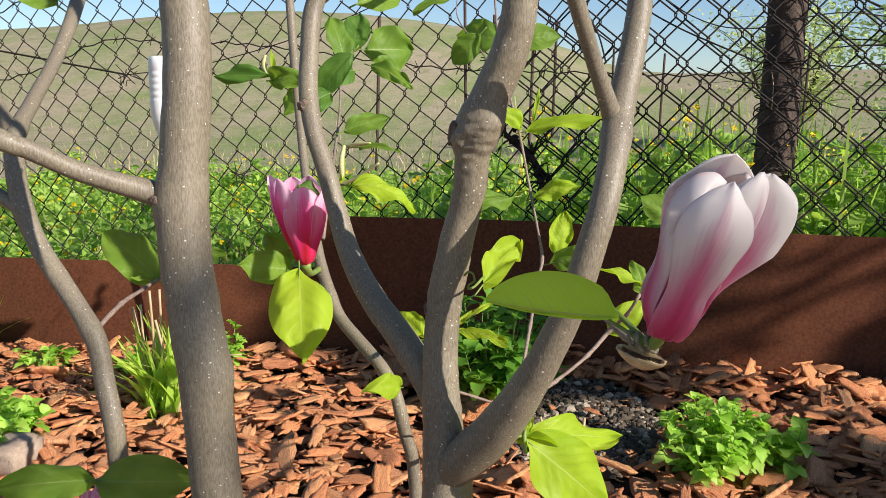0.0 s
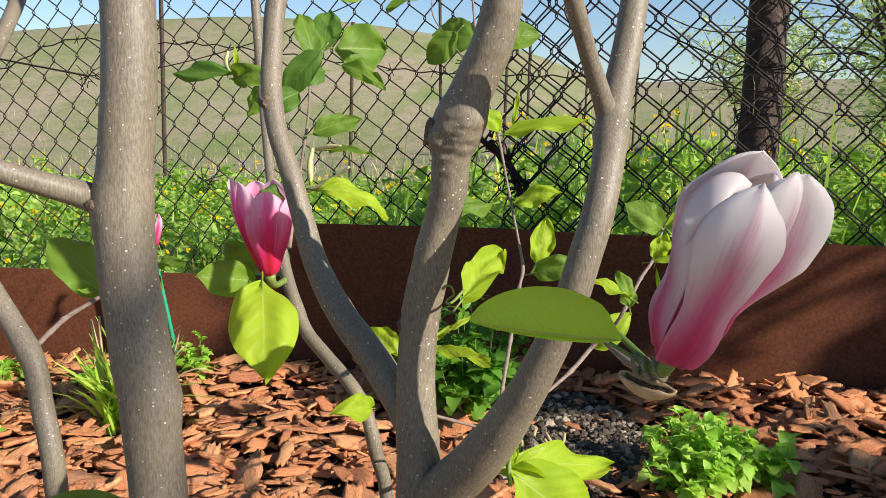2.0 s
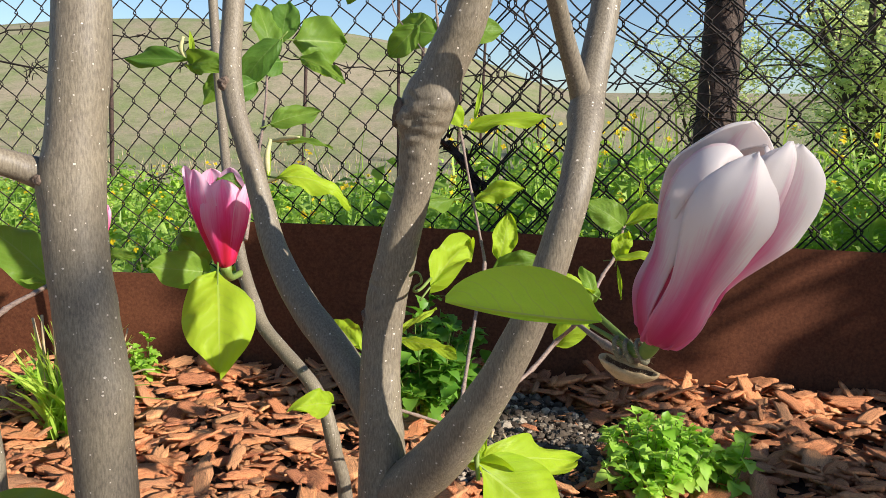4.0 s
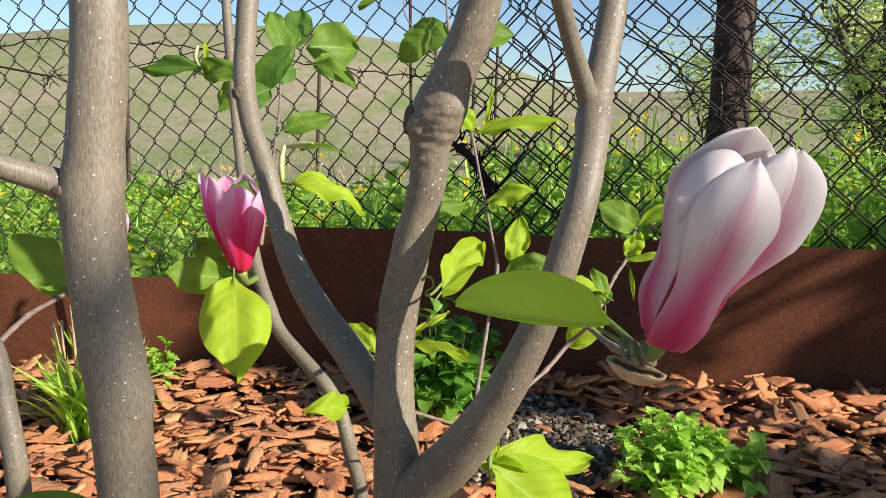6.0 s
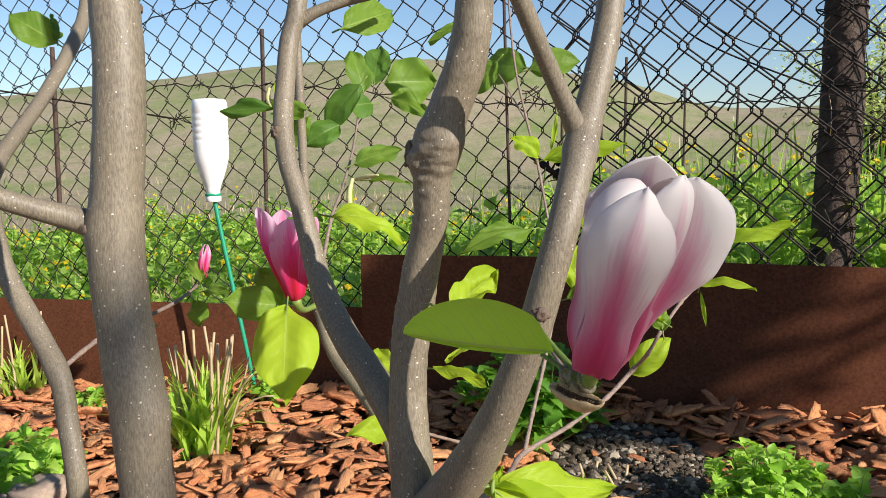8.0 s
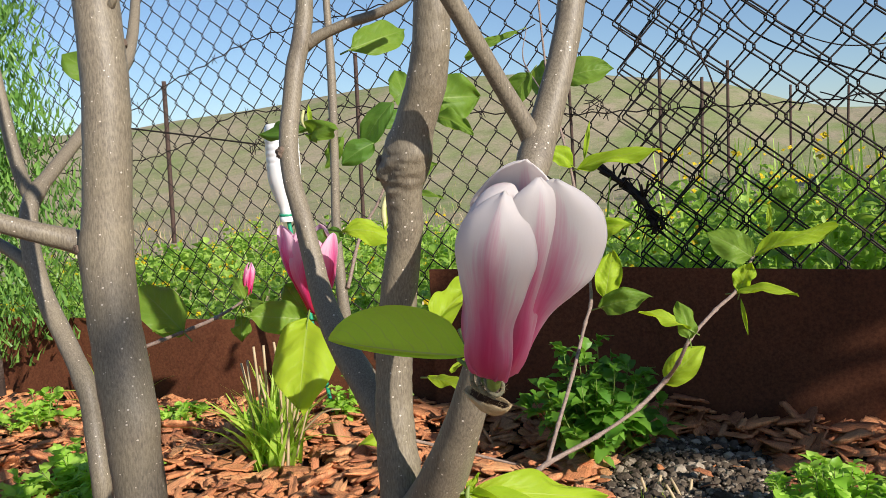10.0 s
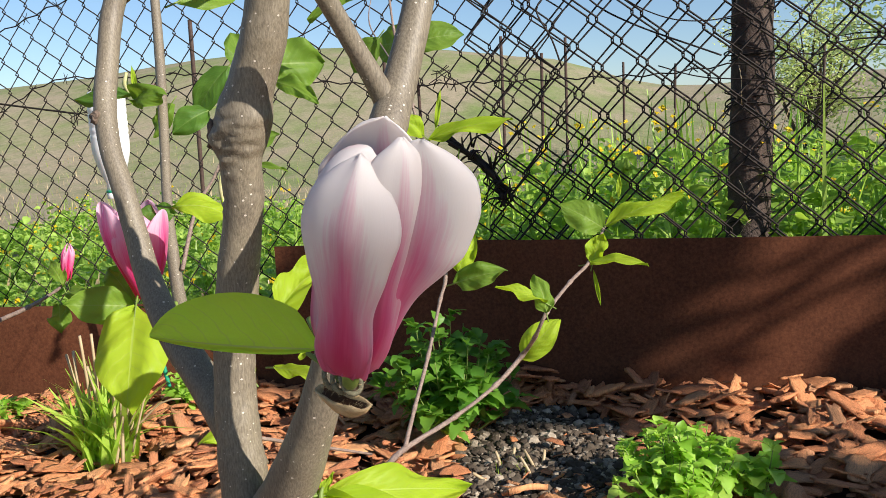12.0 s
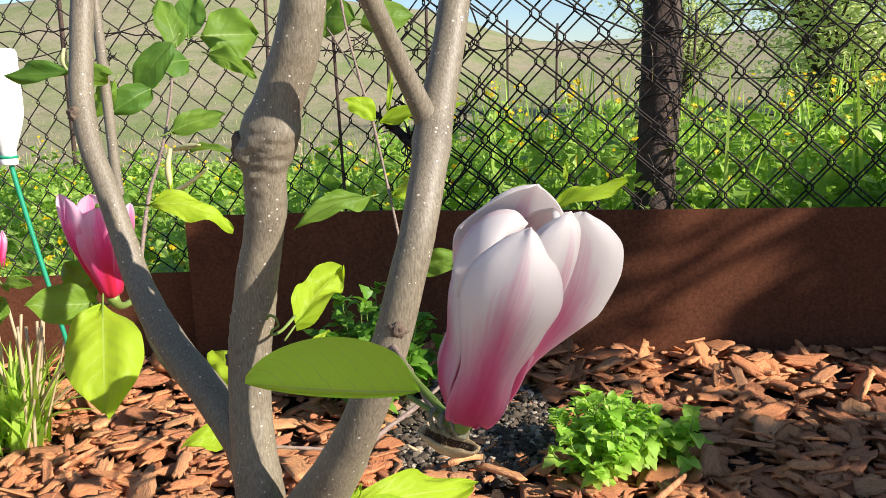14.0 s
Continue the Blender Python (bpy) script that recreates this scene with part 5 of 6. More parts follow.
def blade_shape(width=0.06, bend=0.3, rows=4):
    v, f = [], []
    for i in range(rows + 1):
        t = i / rows
        w = width * (1 - t ** 2.2) * 0.5 + 0.002
        v += [(-w, bend * t * t, t * (1 - 0.25 * bend * t)), (w, bend * t * t, t * (1 - 0.25 * bend * t))]
    f = [(2 * i, 2 * i + 1, 2 * i + 3, 2 * i + 2) for i in range(rows)]
    return np.array(v, float), f


def crenate_leaf(broad, fold, droop, notch):
    """A small rounded leaf on a short stalk with a scalloped rim, one metre long, to be scaled."""
    v, f, rows = [], [], 8
    for i in range(rows + 1):
        t = i / rows
        w = 0.012 if t < 0.2 else broad * 0.5 * math.sin(math.pi * (0.1 + 0.885 * (t - 0.2) / 0.8)) ** 0.6 * (1.1 - 0.3 * t)
        if i % 2 and t > 0.2:
            w *= 1 - notch
        z = 0.14 * math.sin(math.pi * t) - droop * t * t
        cup = fold * w + 0.03 * math.sin(i * 2.1)
        v += [(-w, t - 0.04 * (i % 2), z + cup), (-w * 0.5, t, z + cup * 0.25), (0, t + 0.02, z), (w * 0.5, t, z + cup * 0.25), (w, t - 0.04 * (i % 2), z + cup)]
    for i in range(rows):
        for k in range(4):
            a = 5 * i + k
            f.append((a, a + 1, a + 6, a + 5))
    return np.array(v, float), f


HERB_SHAPES = [crenate_leaf(0.86, 0.26, 0.3, 0.1), crenate_leaf(0.72, 0.18, 0.5, 0.14), crenate_leaf(0.96, 0.36, 0.15, 0.08), crenate_leaf(0.3, 0.2, 0.4, 0.0)]
LEAF_SHAPES = [leaf_shape(True), leaf_shape(False, 0.7), leaf_shape(True, 0.8, 0.2, 0.4), leaf_shape(False, 0.4)]
BLADES = [blade_shape(0.05, 0.25), blade_shape(0.04, 0.6), blade_shape(0.07, 0.1)]


def weed(name, at, spread, height, count, size, material, label, seed, slender=0.0):
    """A leafy clump: branching stalks from one root with leaves along them."""
    rng = random.Random(seed)
    thing = empty(name, at)
    tagged(thing, label, "plant", "weeds in the bark bed")
    stalks = max(5, count // 14)
    poses = []
    for s in range(stalks):
        a, q = rng.uniform(0, 6.283), math.sqrt(rng.random())
        out = Vector((math.cos(a), math.sin(a), 0)) * spread * q
        top = Vector(at) + out + Vector((0, 0, height * (1.05 - 0.6 * q * q) * rng.uniform(0.75, 1.1)))
        root = Vector(at) + out * 0.15 + Vector((0, 0, -0.01))
        mid = (root + top) / 2 + out * 0.18 + Vector((0, 0, height * 0.08))
        v, f, _ = tube_data([(*root, 0.0016), (*mid, 0.0013), (*top, 0.0007)], 5, 0.02)
        under(part_data("stalk", v, f, STALK), thing)
        for k in range(count // stalks):
            t = rng.uniform(0.25, 1.0)
            p = root.lerp(mid, t * 2) if t < 0.5 else mid.lerp(top, t * 2 - 1)
            yaw = rng.uniform(0, 6.283)
            poses.append((rng.randrange(3) if not slender else 3, turn3(rng.uniform(-0.2, 0.9) + 0.5 * (t > 0.85), rng.uniform(-0.4, 0.4), yaw, size * rng.uniform(0.55, 1.25) * (1.15 - 0.45 * t)), np.array(p)))
    under(scatter("leaves", HERB_SHAPES, poses, material, None, True), thing)
    return thing


def on_bed(x, y):
    return (x, y, bed_height(x, y))


weed("weed", on_bed(0.452, 1.25), 0.12, 0.115, 760, 0.029, HERB, "bright green leafy weed clump growing in the bark", 1)
weed("weed", on_bed(0.555, 1.245), 0.035, 0.14, 60, 0.038, HERB, "tall bright green weed shoot with broad leaves", 8)
weed("weed", on_bed(0.072, 1.562), 0.14, 0.23, 600, 0.044, HERB_DEEP, "dark green bushy weed near the tall edging", 2)
weed("weed", on_bed(-0.865, 1.25), 0.16, 0.09, 380, 0.042, HERB, "low spreading bright green weed beside a stone", 3)
weed("weed", on_bed(-0.985, 1.68), 0.08, 0.06, 110, 0.03, HERB, "small pale green weed in the bark", 4)
weed("weed", on_bed(-0.72, 1.675), 0.07, 0.07, 90, 0.03, HERB, "small pale green weed in the bark", 5)
weed("weed", on_bed(-0.56, 1.765), 0.05, 0.09, 70, 0.032, HERB, "small green weed at the foot of the green stick", 6)
weed("weed", on_bed(-1.34, 1.61), 0.12, 0.1, 160, 0.035, HERB, "small pale green weed in the bark", 7)
weed("weed", on_bed(-0.105, 0.925), 0.03, 0.04, 36, 0.016, HERB, "tiny feathery green seedling in the bark", 9, 1.0)


def blade_meshes():
    out = []
    for v, f in BLADES:
        me = bpy.data.meshes.new("blade")
        me.from_pydata(v.tolist(), [], f)
        me.materials.append(TUFT)
        out.append(me)
    return out


BLADE_MESHES = blade_meshes()


def grass_clump(at, blades, height, label, seed, straws=0):
    rng = random.Random(seed)
    thing = empty("grass_clump", at)
    tagged(thing, label, "grass", "grass clumps in the bed")
    for _ in range(blades):
        a, q = rng.uniform(0, 6.283), rng.random()
        ob = new("blade", BLADE_MESHES[rng.randrange(3)])
        ob.parent = thing
        ob.location = Vector((math.cos(a), math.sin(a), 0)) * 0.055 * q
        k = height * rng.uniform(0.5, 1.05)
        ob.rotation_euler, ob.scale = (rng.uniform(-0.45, 0.45), rng.uniform(-0.4, 0.4), rng.uniform(0, 6.283)), (k * 1.25, k * 1.25, k)
    for _ in range(straws):
        p = Vector(at) + Vector((rng.uniform(-0.05, 0.05), rng.uniform(-0.04, 0.04), -0.01))
        t = p + Vector((rng.uniform(-0.05, 0.07), rng.uniform(-0.03, 0.03), height * rng.uniform(1.0, 1.5)))
        v, f, _ = tube_data([(*p, 0.0034), (*((p + t) / 2 + Vector((0.003, 0, 0))), 0.003), (*t, 0.0026)], 6, 0.03)
        under(part_data("straw", v, f, STRAW), thing)
    return thing


clump = grass_clump(on_bed(-0.577, 1.455), 170, 0.2, "green grass clump with cut pale straw stems", 11, 14)
for s, e in (((-0.552, 1.455, 0.02), (-0.45, 1.425, 0.16)), ((-0.542, 1.465, 0.03), (-0.42, 1.455, 0.11)), ((-0.522, 1.445, 0.01), (-0.46, 1.435, 0.19))):
    sv, ev = Vector(s), Vector(e)
    v, f, _ = tube_data([(*sv, 0.0024), (*(sv.lerp(ev, 0.55) + Vector((0.01, 0, 0.025))), 0.002), (*ev, 0.0014)], 6, 0.02)
    under(part_data("straw", v, f, STRAW), clump)
grass_clump(on_bed(-1.265, 1.80), 50, 0.16, "thin dry grass tuft against the steel edging", 13, 4)
grass_clump(on_bed(0.195, 1.37), 14, 0.03, "short cut grass stubble in the gravel", 14, 6)


def stone(name, at, size, seed, label):
    """A broken, flat-faced stone, half sunk in the bed."""
    rng = random.Random(seed)
    bm = bmesh.new()
    for sx, sy, sz in [(a, b, c) for a in (-1, 1) for b in (-1, 1) for c in (-1, 1)]:
        bm.verts.new(Vector((sx * size[0] * rng.uniform(0.75, 1.0), sy * size[1] * rng.uniform(0.75, 1.0), sz * size[2] * rng.uniform(0.7, 1.0))))
    bmesh.ops.convex_hull(bm, input=bm.verts[:])
    bmesh.ops.bevel(bm, geom=bm.edges[:], offset=0.006, segments=2, affect="EDGES")
    bmesh.ops.subdivide_edges(bm, edges=[e for e in bm.edges if e.calc_length() > 0.012], cuts=3, use_grid_fill=True)
    for v in bm.verts:
        v.co = v.co * (1 + 0.09 * noise.noise(v.co * 45 + Vector((seed, 0, 0))) + 0.05 * noise.noise(v.co * 130)) + Vector(at)
    tagged(part(name, bm, ROCK), label, "stone")


stone("stone", (-0.725, 1.165, 0.005), (0.046, 0.045, 0.034), 4, "square-edged sandy stone lying in the bark")
stone("stone", (-0.795, 1.11, 0.0), (0.045, 0.04, 0.024), 9, "flat sandy stone lying in the bark")


# ---------------------------------------------------------------- shrub, meadow, far bushes
def thuja():
    at = Vector((-1.66, 1.78, 0.0))
    thing = empty("thuja_shrub", at)
    tagged(thing, "bright green feathery thuja shrub by the fence", "shrub")
    rng = random.Random(21)
    v, f, _ = tube_data([(*at, 0.02), (at.x, at.y, 0.6, 0.012), (at.x + 0.02, at.y, 1.2, 0.003)], 8, 0.1)
    under(part_data("trunk", v, f, LOG), thing)
    poses = []
    for _ in range(420):
        h = rng.random() ** 0.8
        a, z = rng.uniform(0, 6.283), 0.06 + 1.15 * h
        reach = 0.33 * (1 - h) ** 0.6 + 0.05
        for k in range(26):
            t = k / 26
            p = at + Vector((math.cos(a) * reach * t, math.sin(a) * reach * t, z + 0.1 * t + 0.08 * t * t))
            p += Vector([rng.uniform(-0.022, 0.022) for _ in range(3)])
            poses.append((rng.randrange(2), turn3(rng.uniform(-0.5, 1.0), rng.uniform(-0.6, 0.6), a - 1.57 + rng.uniform(-0.9, 0.9), rng.uniform(0.026, 0.046)), np.array(p)))
    under(scatter("crown", [blade_shape(0.22, 0.2, 2), blade_shape(0.16, 0.5, 2)], poses, THUJA), thing)


thuja()


def meadow():
    rng = random.Random(31)
    poses, gold, stems = [], [], []
    for _ in range(2300):
        x = rng.uniform(-3.4, 3.2)
        d = rng.random() ** 1.5 * 3.4
        y = fence_y(x) + 0.06 + d
        tall = 0.17 + 0.44 * max(0, min(1, (x + 0.6) / 1.3)) * max(0.3, 1 - d / 5) + 0.1 * noise.noise(Vector((x * 1.4, y * 1.4, 0)))
        tall = max(0.1, tall * (0.75 + 0.9 * max(-0.4, noise.noise(Vector((x * 3.1, y * 3.1, 8)))))) * rng.uniform(0.65, 1.35)
        tall = min(tall, 0.5)
        z = land(x, y)
        lean = Vector((rng.uniform(-0.08, 0.08), rng.uniform(-0.08, 0.08), tall))
        for k in range(24):
            t = rng.uniform(0.12, 1.0)
            p = Vector((x, y, z)) + lean * t + Vector((rng.uniform(-0.05, 0.05), rng.uniform(-0.05, 0.05), 0))
            poses.append((rng.randrange(3), turn3(rng.uniform(-0.3, 1.0), rng.uniform(-0.6, 0.6), rng.uniform(0, 6.283), rng.uniform(0.022, 0.06)), np.array(p)))
        stems.append((0, turn3(-lean.y * 2, lean.x * 2, rng.uniform(0, 6), tall * 1.33), np.array((x, y, z))))
        if rng.random() < (0.45 if x > 0.1 else 0.28):
            top = np.array(Vector((x, y, z)) + lean * 1.15)
            for _ in range(rng.randrange(1, 4)):
                c = top + np.array([rng.uniform(-0.03, 0.03), rng.uniform(-0.03, 0.03), rng.uniform(-0.02, 0.03)])
                tilt = (rng.uniform(0.2, 1.3), rng.uniform(-0.5, 0.5))
                for q in range(4):
                    gold.append((0, turn3(*tilt, 0, 1.0) @ turn3(0, 0, q * 1.571, 0.0095), c))
    ob = scatter("meadow_plants", [leaf_shape(False, 0.55, 0.2, 0.3, 3), leaf_shape(False, 0.8, 0.3, 0.2, 3), leaf_shape(True, 0.7, 0.2, 0.5, 3)], poses, LUSH, None, True)
    tagged(ob, "lush green leafy weeds growing thickly behind the fence", "plants", kind="stuff")
    ob = scatter("weed_stalks", [blade_shape(0.018, 0.15, 2)], stems, LUSH)
    tagged(ob, "thin green stalks among the leafy weeds", "plants", kind="stuff")
    ob = scatter("yellow_flowers", [leaf_shape(False, 0.85, 0.1, 0.1, 3)], gold, YELLOW)
    tagged(ob, "small four-petalled yellow flowers over the weeds", "flowers", kind="stuff")
    poses, dry = [], []
    for _ in range(20000):
        a, r = rng.uniform(-0.95, 0.95), 2.6 + rng.random() ** 1.8 * 16
        x, y = r * math.sin(a), r * math.cos(a)
        if y < fence_y(x) + 0.1:
            continue
        s = (rng.randrange(3), turn3(rng.uniform(-0.4, 0.4), rng.uniform(-0.4, 0.4), rng.uniform(0, 6.283), rng.uniform(0.06, 0.22) * (1.0 if r < 5 else 0.6)), np.array((x, y, land(x, y) - 0.01)))
        (poses if rng.random() < (0.8 if r < 6 else 0.3) + 0.5 * noise.noise(Vector((x * 0.3, y * 0.3, 0))) else dry).append(s)
    tagged(scatter("meadow_grass", BLADES, poses, GRASS), "green meadow grass on the slope", "grass", kind="stuff")
    tagged(scatter("dry_grass", BLADES, dry, STRAW), "dry tan grass on the slope", "grass", kind="stuff")


meadow()


def bush(at, height, width, leaves, seed, label, fineness=1.0):
    rng = random.Random(seed)
    at = Vector((at[0], at[1], land(at[0], at[1])))
    thing = empty("bush", at)
    tagged(thing, label, "bush", "bushes at the meadow's edge")
    ends = []
    for k in range(9):
        a = rng.uniform(0, 6.283)
        top = at + Vector((math.cos(a) * width * rng.uniform(0.1, 0.5), math.sin(a) * width * rng.uniform(0.1, 0.5), height * rng.uniform(0.6, 1.0)))
        mid = at.lerp(top, 0.5) + Vector((rng.uniform(-0.1, 0.1), rng.uniform(-0.1, 0.1), 0.05)) * width
        v, f, _ = tube_data([(*(at - Vector((0, 0, 0.1))), 0.03), (*mid, 0.02), (*top, 0.004)], 6, 0.2)
        under(part_data("limb", v, f, LOG), thing)
        for _ in range(14):
            b = (at.lerp(mid, rng.uniform(0.3, 1)) if rng.random() < 0.35 else mid.lerp(top, rng.random()))
            e = b + Vector((rng.gauss(0, 0.2) * width, rng.gauss(0, 0.2) * width, rng.uniform(-0.05, 0.25) * height))
            v, f, _ = tube_data([(*b, 0.007), (*((b + e) / 2 + Vector((0, 0, 0.04))), 0.005), (*e, 0.002)], 4, 0.2)
            under(part_data("twig", v, f, LOG), thing)
            ends.append((b, e))
    poses = []
    for _ in range(leaves):
        b, e = rng.choice(ends)
        p = b.lerp(e, rng.uniform(0.2, 1.1)) + Vector([rng.gauss(0, 0.05) * width for _ in range(3)])
        poses.append((rng.randrange(4), turn3(rng.uniform(-0.6, 0.9), rng.uniform(-0.6, 0.6), rng.uniform(0, 6.283), fineness * rng.uniform(0.05, 0.12)), np.array(p)))
    under(scatter("crown", LEAF_SHAPES, poses, BUSH), thing)


bush((4.6, 9.0), 3.0, 2.6, 9000, 41, "large loose bush with fresh pale green leaves", 0.6)
bush((7.2, 11.0), 3.6, 3.2, 9000, 42, "large loose bush with fresh pale green leaves", 0.65)
bush((3.7, 12.5), 2.2, 2.0, 5000, 43, "small loose bush with fresh pale green leaves", 0.65)
bush((2.15, 3.9), 1.75, 1.25, 9000, 44, "dense bush with fresh yellow-green leaves behind the fence", 0.36)


def shade_tree(foot, crowns, leaves, seed, label, boughs=()):
    """A small leafy tree or tall bush out of view, added to cast shade: a trunk, a limb to each mass of leaves (middle,
    breadth, height) and bare-based boughs reaching out of it.
    """
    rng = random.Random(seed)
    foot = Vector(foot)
    thing = empty("shade_tree", foot)
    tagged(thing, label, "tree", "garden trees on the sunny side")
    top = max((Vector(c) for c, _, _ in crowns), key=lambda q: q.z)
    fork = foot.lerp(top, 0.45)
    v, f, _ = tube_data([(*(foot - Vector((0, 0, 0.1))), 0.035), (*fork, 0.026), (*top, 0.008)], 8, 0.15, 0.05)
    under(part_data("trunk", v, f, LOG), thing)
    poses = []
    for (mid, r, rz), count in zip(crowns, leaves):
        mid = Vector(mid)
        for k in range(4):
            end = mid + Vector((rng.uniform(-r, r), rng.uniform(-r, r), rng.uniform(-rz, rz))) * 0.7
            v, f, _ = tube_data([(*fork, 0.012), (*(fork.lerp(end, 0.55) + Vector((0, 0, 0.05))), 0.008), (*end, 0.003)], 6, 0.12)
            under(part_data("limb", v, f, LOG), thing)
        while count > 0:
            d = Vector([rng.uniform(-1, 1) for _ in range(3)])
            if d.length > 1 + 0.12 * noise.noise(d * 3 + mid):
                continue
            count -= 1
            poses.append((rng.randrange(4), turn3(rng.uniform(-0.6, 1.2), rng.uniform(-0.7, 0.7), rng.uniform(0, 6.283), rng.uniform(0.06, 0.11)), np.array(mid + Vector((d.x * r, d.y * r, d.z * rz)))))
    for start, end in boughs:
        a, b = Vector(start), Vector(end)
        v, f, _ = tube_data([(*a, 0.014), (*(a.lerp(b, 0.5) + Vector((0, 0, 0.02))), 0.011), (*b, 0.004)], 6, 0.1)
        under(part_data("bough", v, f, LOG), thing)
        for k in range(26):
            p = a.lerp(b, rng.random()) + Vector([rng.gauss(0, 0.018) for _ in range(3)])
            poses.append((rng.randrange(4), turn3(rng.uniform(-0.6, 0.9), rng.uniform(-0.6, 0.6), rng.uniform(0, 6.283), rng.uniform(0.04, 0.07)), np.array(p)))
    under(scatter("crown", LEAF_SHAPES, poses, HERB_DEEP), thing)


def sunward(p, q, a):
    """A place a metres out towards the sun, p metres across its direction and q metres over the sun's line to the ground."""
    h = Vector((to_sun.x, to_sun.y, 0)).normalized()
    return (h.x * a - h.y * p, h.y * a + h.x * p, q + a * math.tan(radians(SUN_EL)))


# Unseen trees, added so their shade falls on flower, stems, edging and bark.
def shade_trees():
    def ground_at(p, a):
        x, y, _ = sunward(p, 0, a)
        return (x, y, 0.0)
    shade_tree(ground_at(0.2, 6.0), [(sunward(0.15, 0.49, 6.0), 0.21, 0.15), (sunward(0.39, 0.52, 6.0), 0.09, 0.12)], [170, 3], 71, "slender leafy tree out of view, added to shade the front stem and flower")
    shade_tree(ground_at(1.66, 3.5), [(sunward(1.63, 0.64, 3.5), 0.21, 0.42)], [1700], 72, "small dense leafy tree out of view, added to shade the tall edging")
    shade_tree(ground_at(2.25, 3.0), [(sunward(2.3, -0.12, 3.0), 0.36, 0.46), (sunward(2.07, -0.01, 3.0), 0.15, 0.33), (sunward(1.41, -0.23, 3.0), 0.2, 0.36)], [2200, 800, 640], 73, "tall dense bush with long boughs, out of view, added to shade edging and bark",
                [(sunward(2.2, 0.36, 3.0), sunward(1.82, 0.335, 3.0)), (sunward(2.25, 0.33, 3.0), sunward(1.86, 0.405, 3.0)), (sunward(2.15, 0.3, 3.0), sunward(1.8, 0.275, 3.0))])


shade_trees()


def dead_vine():
    rng = random.Random(17)
    thing = empty("dead_vine", (0.14, fence_y(0.14) - 0.03, 0.3))
    tagged(thing, "black dried vine tangled in the netting", "vine")
    c = [Vector((x, fence_y(x) - 0.025, z)) for x, z in ((0.035, 0.56), (0.085, 0.525), (0.13, 0.495), (0.15, 0.45), (0.165, 0.415))]
    for k in range(7):
        pts = [p + Vector([rng.uniform(-0.012, 0.012) for _ in range(3)]) for p in c[(k % 2):]]
        v, f, _ = tube_data([(*p, 0.005 * rng.uniform(0.6, 1.3)) for p in pts], 6, 0.01, 0.3)
        under(part_data("vine_stem", v, f, WIRE), thing)
    for k in range(44):
        p = rng.choice(c[1:]) + Vector([rng.uniform(-0.015, 0.015) for _ in range(3)])
        q = p + Vector((rng.uniform(-0.05, 0.05), rng.uniform(-0.02, 0.02), rng.uniform(-0.05, 0.05)))
        v, f, _ = tube_data([(*p, 0.003), (*((p + q) / 2 + Vector((0, -0.01, 0.01))), 0.002), (*q, 0.001)], 5, 0.01)
        under(part_data("tendril", v, f, WIRE), thing)


dead_vine()


# ---------------------------------------------------------------- gravel and bark
def pebble_shapes(n):
    out = []
    for k in range(n):
        bm = bmesh.new()
        bmesh.ops.create_icosphere(bm, subdivisions=1, radius=1.0)
        for v in bm.verts:
            v.co *= 1 + 0.45 * noise.noise(v.co * 1.5 + Vector((k * 7.3, 0, 0)))
        out.append((np.array([v.co[:] for v in bm.verts]) * (1, 0.8, 0.6), [tuple(v.index for v in f.verts) for f in bm.faces]))
        bm.free()
    return out


def in_gravel(x, y):
    """The bare patch of stones between the bark and the edging."""
    q = ((x - 0.25) / 0.155) ** 2 + ((y - 1.45) / 0.24) ** 2 + 0.5 * noise.noise(Vector((x * 9, y * 9, 4)))
    return q < 1.0


def gravel():
    rng = random.Random(51)
    poses = []
    while len(poses) < 4200:
        x, y = rng.uniform(-0.05, 0.55), rng.uniform(1.1, 1.8)
        if not in_gravel(x, y):
            continue
        s = rng.choice((0.002, 0.0025, 0.003, 0.004, 0.006, 0.0105)) * rng.uniform(0.7, 1.3)
        poses.append((rng.randrange(6), turn3(rng.uniform(-0.5, 0.5), rng.uniform(-0.5, 0.5), rng.uniform(0, 6.283), s), np.array((x, y, bed_height(x, y) + rng.uniform(-0.002, 0.006)))))
    ob = scatter("gravel", pebble_shapes(6), poses, GRAVEL)
    tagged(ob, "patch of small grey stones in the bark bed", "gravel", kind="stuff")


gravel()


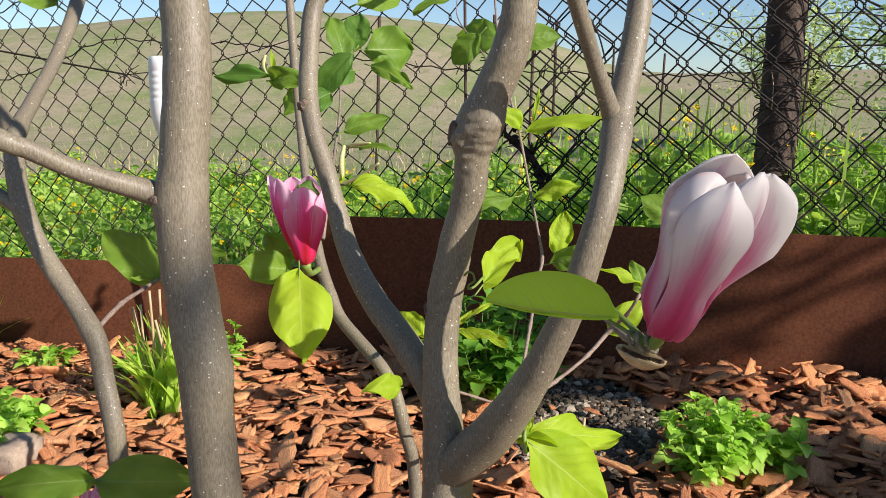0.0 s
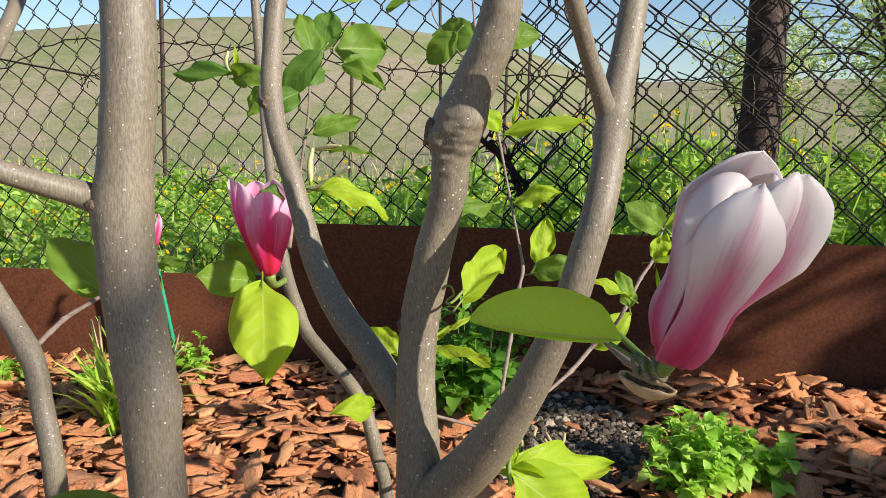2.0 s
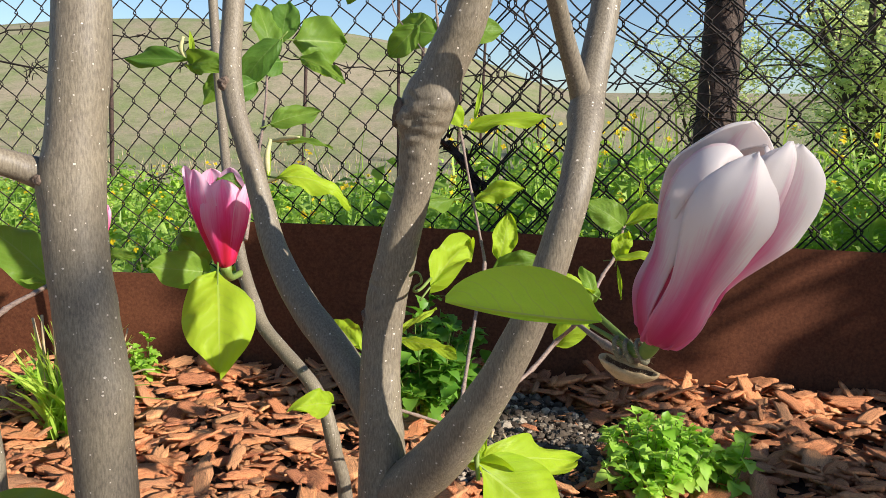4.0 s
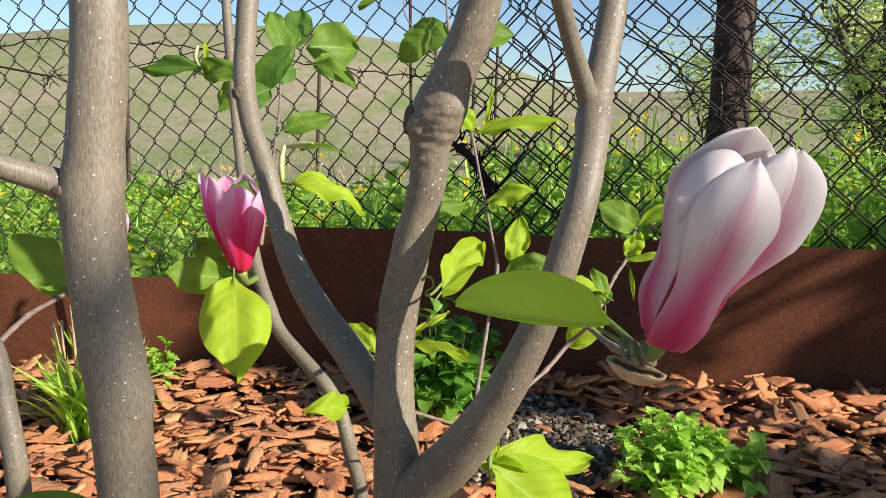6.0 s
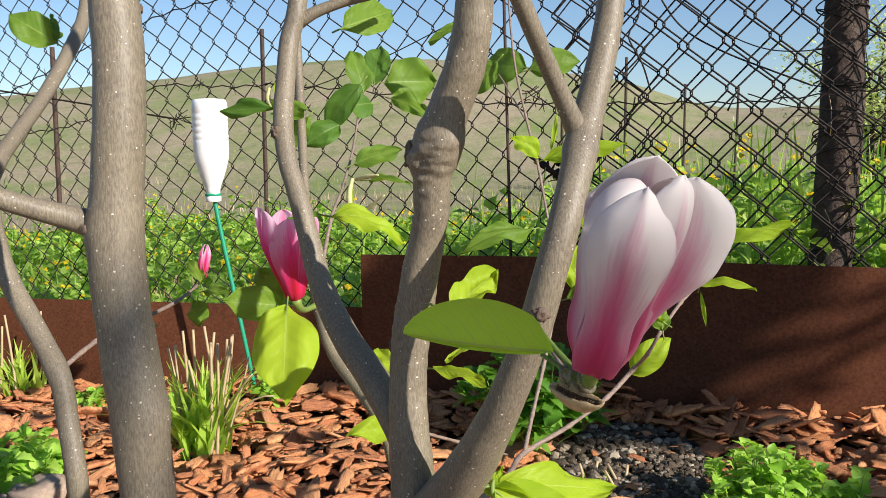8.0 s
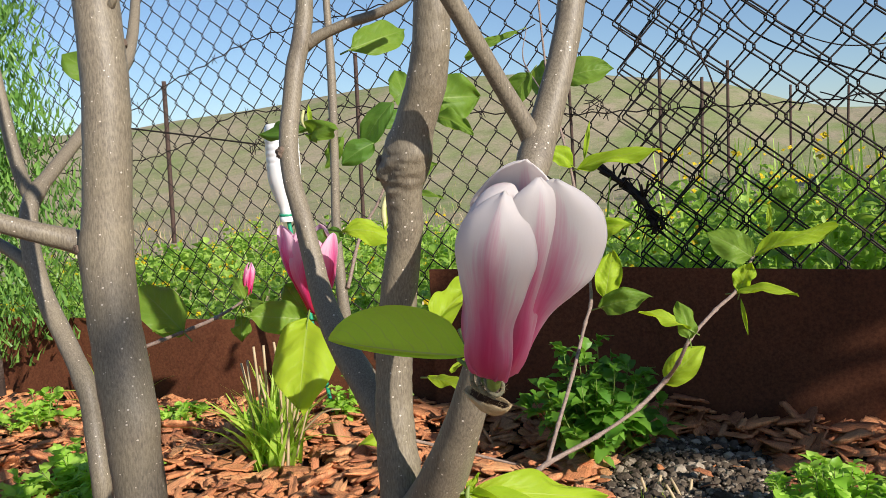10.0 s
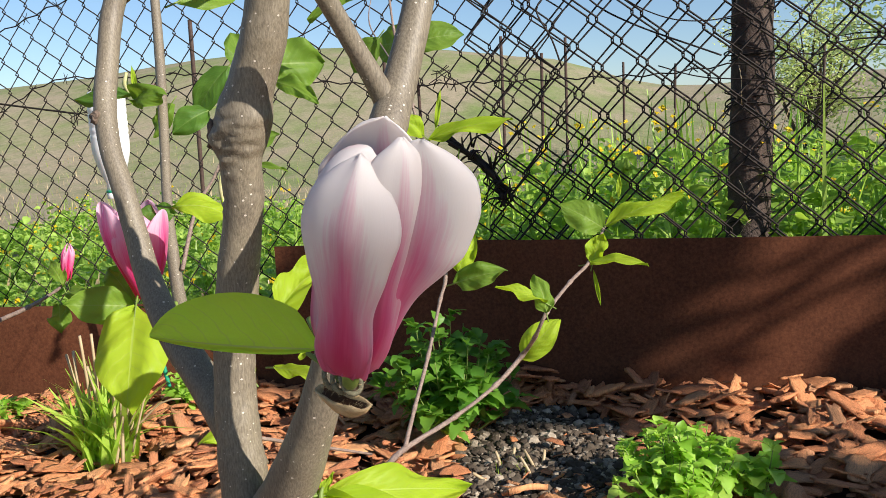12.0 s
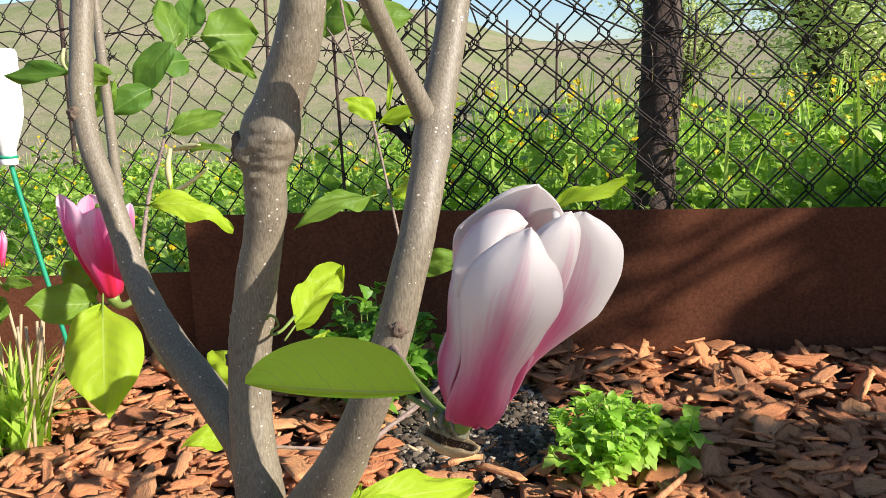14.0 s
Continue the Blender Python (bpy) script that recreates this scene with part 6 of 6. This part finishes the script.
def chip_shape(seed, nx, ny):
    """One flake of pine bark, a metre long: ridged along its grain, stepped where layers split off, bowed, with torn ends. Vertices, faces and (u, v) of the vertices."""
    rng = random.Random(seed)
    asp = rng.choice((0.2, 0.3, 0.4, 0.52, 0.66)) * rng.uniform(0.85, 1.15)
    top, bot, uv = [], [], []
    bow, skew, twist = rng.uniform(-0.1, 0.24), rng.uniform(-0.3, 0.3), rng.uniform(-0.25, 0.25)
    step, thick = rng.uniform(-0.3, 0.3), rng.uniform(0.45, 1.05)
    ends = [(rng.uniform(-0.16, 0.05), rng.uniform(-0.05, 0.16)) for _ in range(ny)]
    for i in range(nx):
        for j in range(ny):
            u, w = i / (nx - 1) - 0.5, j / (ny - 1) - 0.5
            x = u - ends[j][0] * max(0.0, -2 * u) ** 3 - ends[j][1] * max(0.0, 2 * u) ** 3 + rng.uniform(-0.03, 0.03)
            y = w * asp * (1 - 1.1 * abs(u) ** 2.4) + skew * u * asp + rng.uniform(-0.05, 0.05) * asp * (1.6 if j in (0, ny - 1) else 0.6)
            z = 0.7 * bow * (0.25 - u * u) + twist * u * w * asp + 0.06 * asp * noise.noise(Vector((u * 4, w * 9, seed * 2.3)))
            th = thick * (0.036 * (1 - 1.1 * abs(w)) * rng.uniform(0.4, 1.6) + 0.012)
            if u * 0.6 + w > step:
                th += 0.04 * thick
            top.append((x, y, z + th))
            bot.append((x * 0.96, y * 0.92, z - th * 0.5))
            uv.append((u + seed, w * asp + seed * 0.37))
    n = nx * ny
    idx = lambda i, j: i * ny + j
    f = []
    for i in range(nx - 1):
        for j in range(ny - 1):
            f.append((idx(i, j), idx(i + 1, j), idx(i + 1, j + 1), idx(i, j + 1)))
            f.append((n + idx(i, j), n + idx(i, j + 1), n + idx(i + 1, j + 1), n + idx(i + 1, j)))
    rim = [idx(i, 0) for i in range(nx)] + [idx(nx - 1, j) for j in range(1, ny)] + [idx(i, ny - 1) for i in range(nx - 2, -1, -1)] + [idx(0, j) for j in range(ny - 2, 0, -1)]
    for a, b in zip(rim, rim[1:] + rim[:1]):
        f.append((a, n + a, n + b, b))
    return np.array(top + bot, float), f, np.array(uv + uv)


def grain_uv(me, uv):
    lay = me.uv_layers.new(name="uv")
    idx = np.empty(len(me.loops), int)
    me.loops.foreach_get("vertex_index", idx)
    lay.data.foreach_set("uv", uv[idx].astype(np.float32).ravel())


def mulch():
    rng = random.Random(61)
    shapes = [chip_shape(k + 1, 9, 5) for k in range(22)] + [chip_shape(k + 31, 5, 4) for k in range(16)]
    near, rest = [], []
    def tryplace(x, y, s, lift):
        if in_gravel(x, y) and rng.random() < (0.78 if s < 0.045 else 0.95):
            return
        if y > (1.885 if x < -0.38 else 1.84 - 0.145 * max(0, x - 0.1)):
            return
        rz = rng.uniform(0, 6.283)
        tilt = (rng.gauss(0, 0.22), rng.gauss(0, 0.18)) if rng.random() < 0.84 else (rng.uniform(-0.8, 0.8), rng.uniform(-0.6, 0.6))
        pz = bed_height(x, y) + lift + 0.012 * noise.noise(Vector((x * 7, y * 7, 2)))
        row = (rng.randrange(22) if s > 0.04 else rng.randrange(22, 38), (tilt[0], tilt[1], rz), s, (x, y, pz))
        (near if -0.55 < x < 0.9 and 1.08 < y < 1.83 and s > 0.034 and lift > 0.012 else rest).append(row)
    for _ in range(14500):
        x, y = rng.uniform(-2.2, 1.8), rng.uniform(0.3, 1.9)
        if rng.random() > min(x + 2.2, 1.8 - x, y - 0.3) / 0.3 + 0.6 * noise.noise(Vector((x * 3, y * 3, 6))):
            continue
        tryplace(x, y, rng.choice((0.02, 0.025, 0.032, 0.042, 0.055, 0.07, 0.088)) * rng.uniform(0.8, 1.2), rng.uniform(-0.004, 0.02))
    for _ in range(110):      # larger flakes heaped against the tall edging
        x = rng.uniform(-0.3, 0.95)
        y = 1.82 - 0.145 * max(0.0, x - 0.1) - rng.uniform(0.0, 0.2)
        if x < 0.4 and rng.random() < 0.55:
            continue
        tryplace(x, y, rng.uniform(0.045, 0.095), rng.uniform(0.012, 0.045))
    rng.shuffle(near)
    near, extra = near[:300], near[300:]
    rows = rest + extra
    bed = scatter("bark_mulch", [q[:2] for q in shapes], [(k, turn3(*r, s), np.array(p)) for k, r, s, p in rows], CHIP_REST, None, True)
    grain_uv(bed.data, np.vstack([shapes[k][2] + rng.uniform(0, 9) for k, _, _, _ in rows]))
    tagged(bed, "thick layer of red-brown pine bark chips covering the bed", "mulch", kind="stuff")
    meshes = []
    for v, f, uv in shapes:
        me = bpy.data.meshes.new("bark_chip")
        me.from_pydata(v.tolist(), [], f)
        me.polygons.foreach_set("use_smooth", [True] * len(me.polygons))
        grain_uv(me, uv)
        me.materials.append(CHIP)
        meshes.append(me)
    for k, r, s, p in near:
        ob = new("bark_chip", meshes[k])
        ob.parent = bed
        ob.location, ob.rotation_euler, ob.scale = p, r, (s, s, s)


mulch()
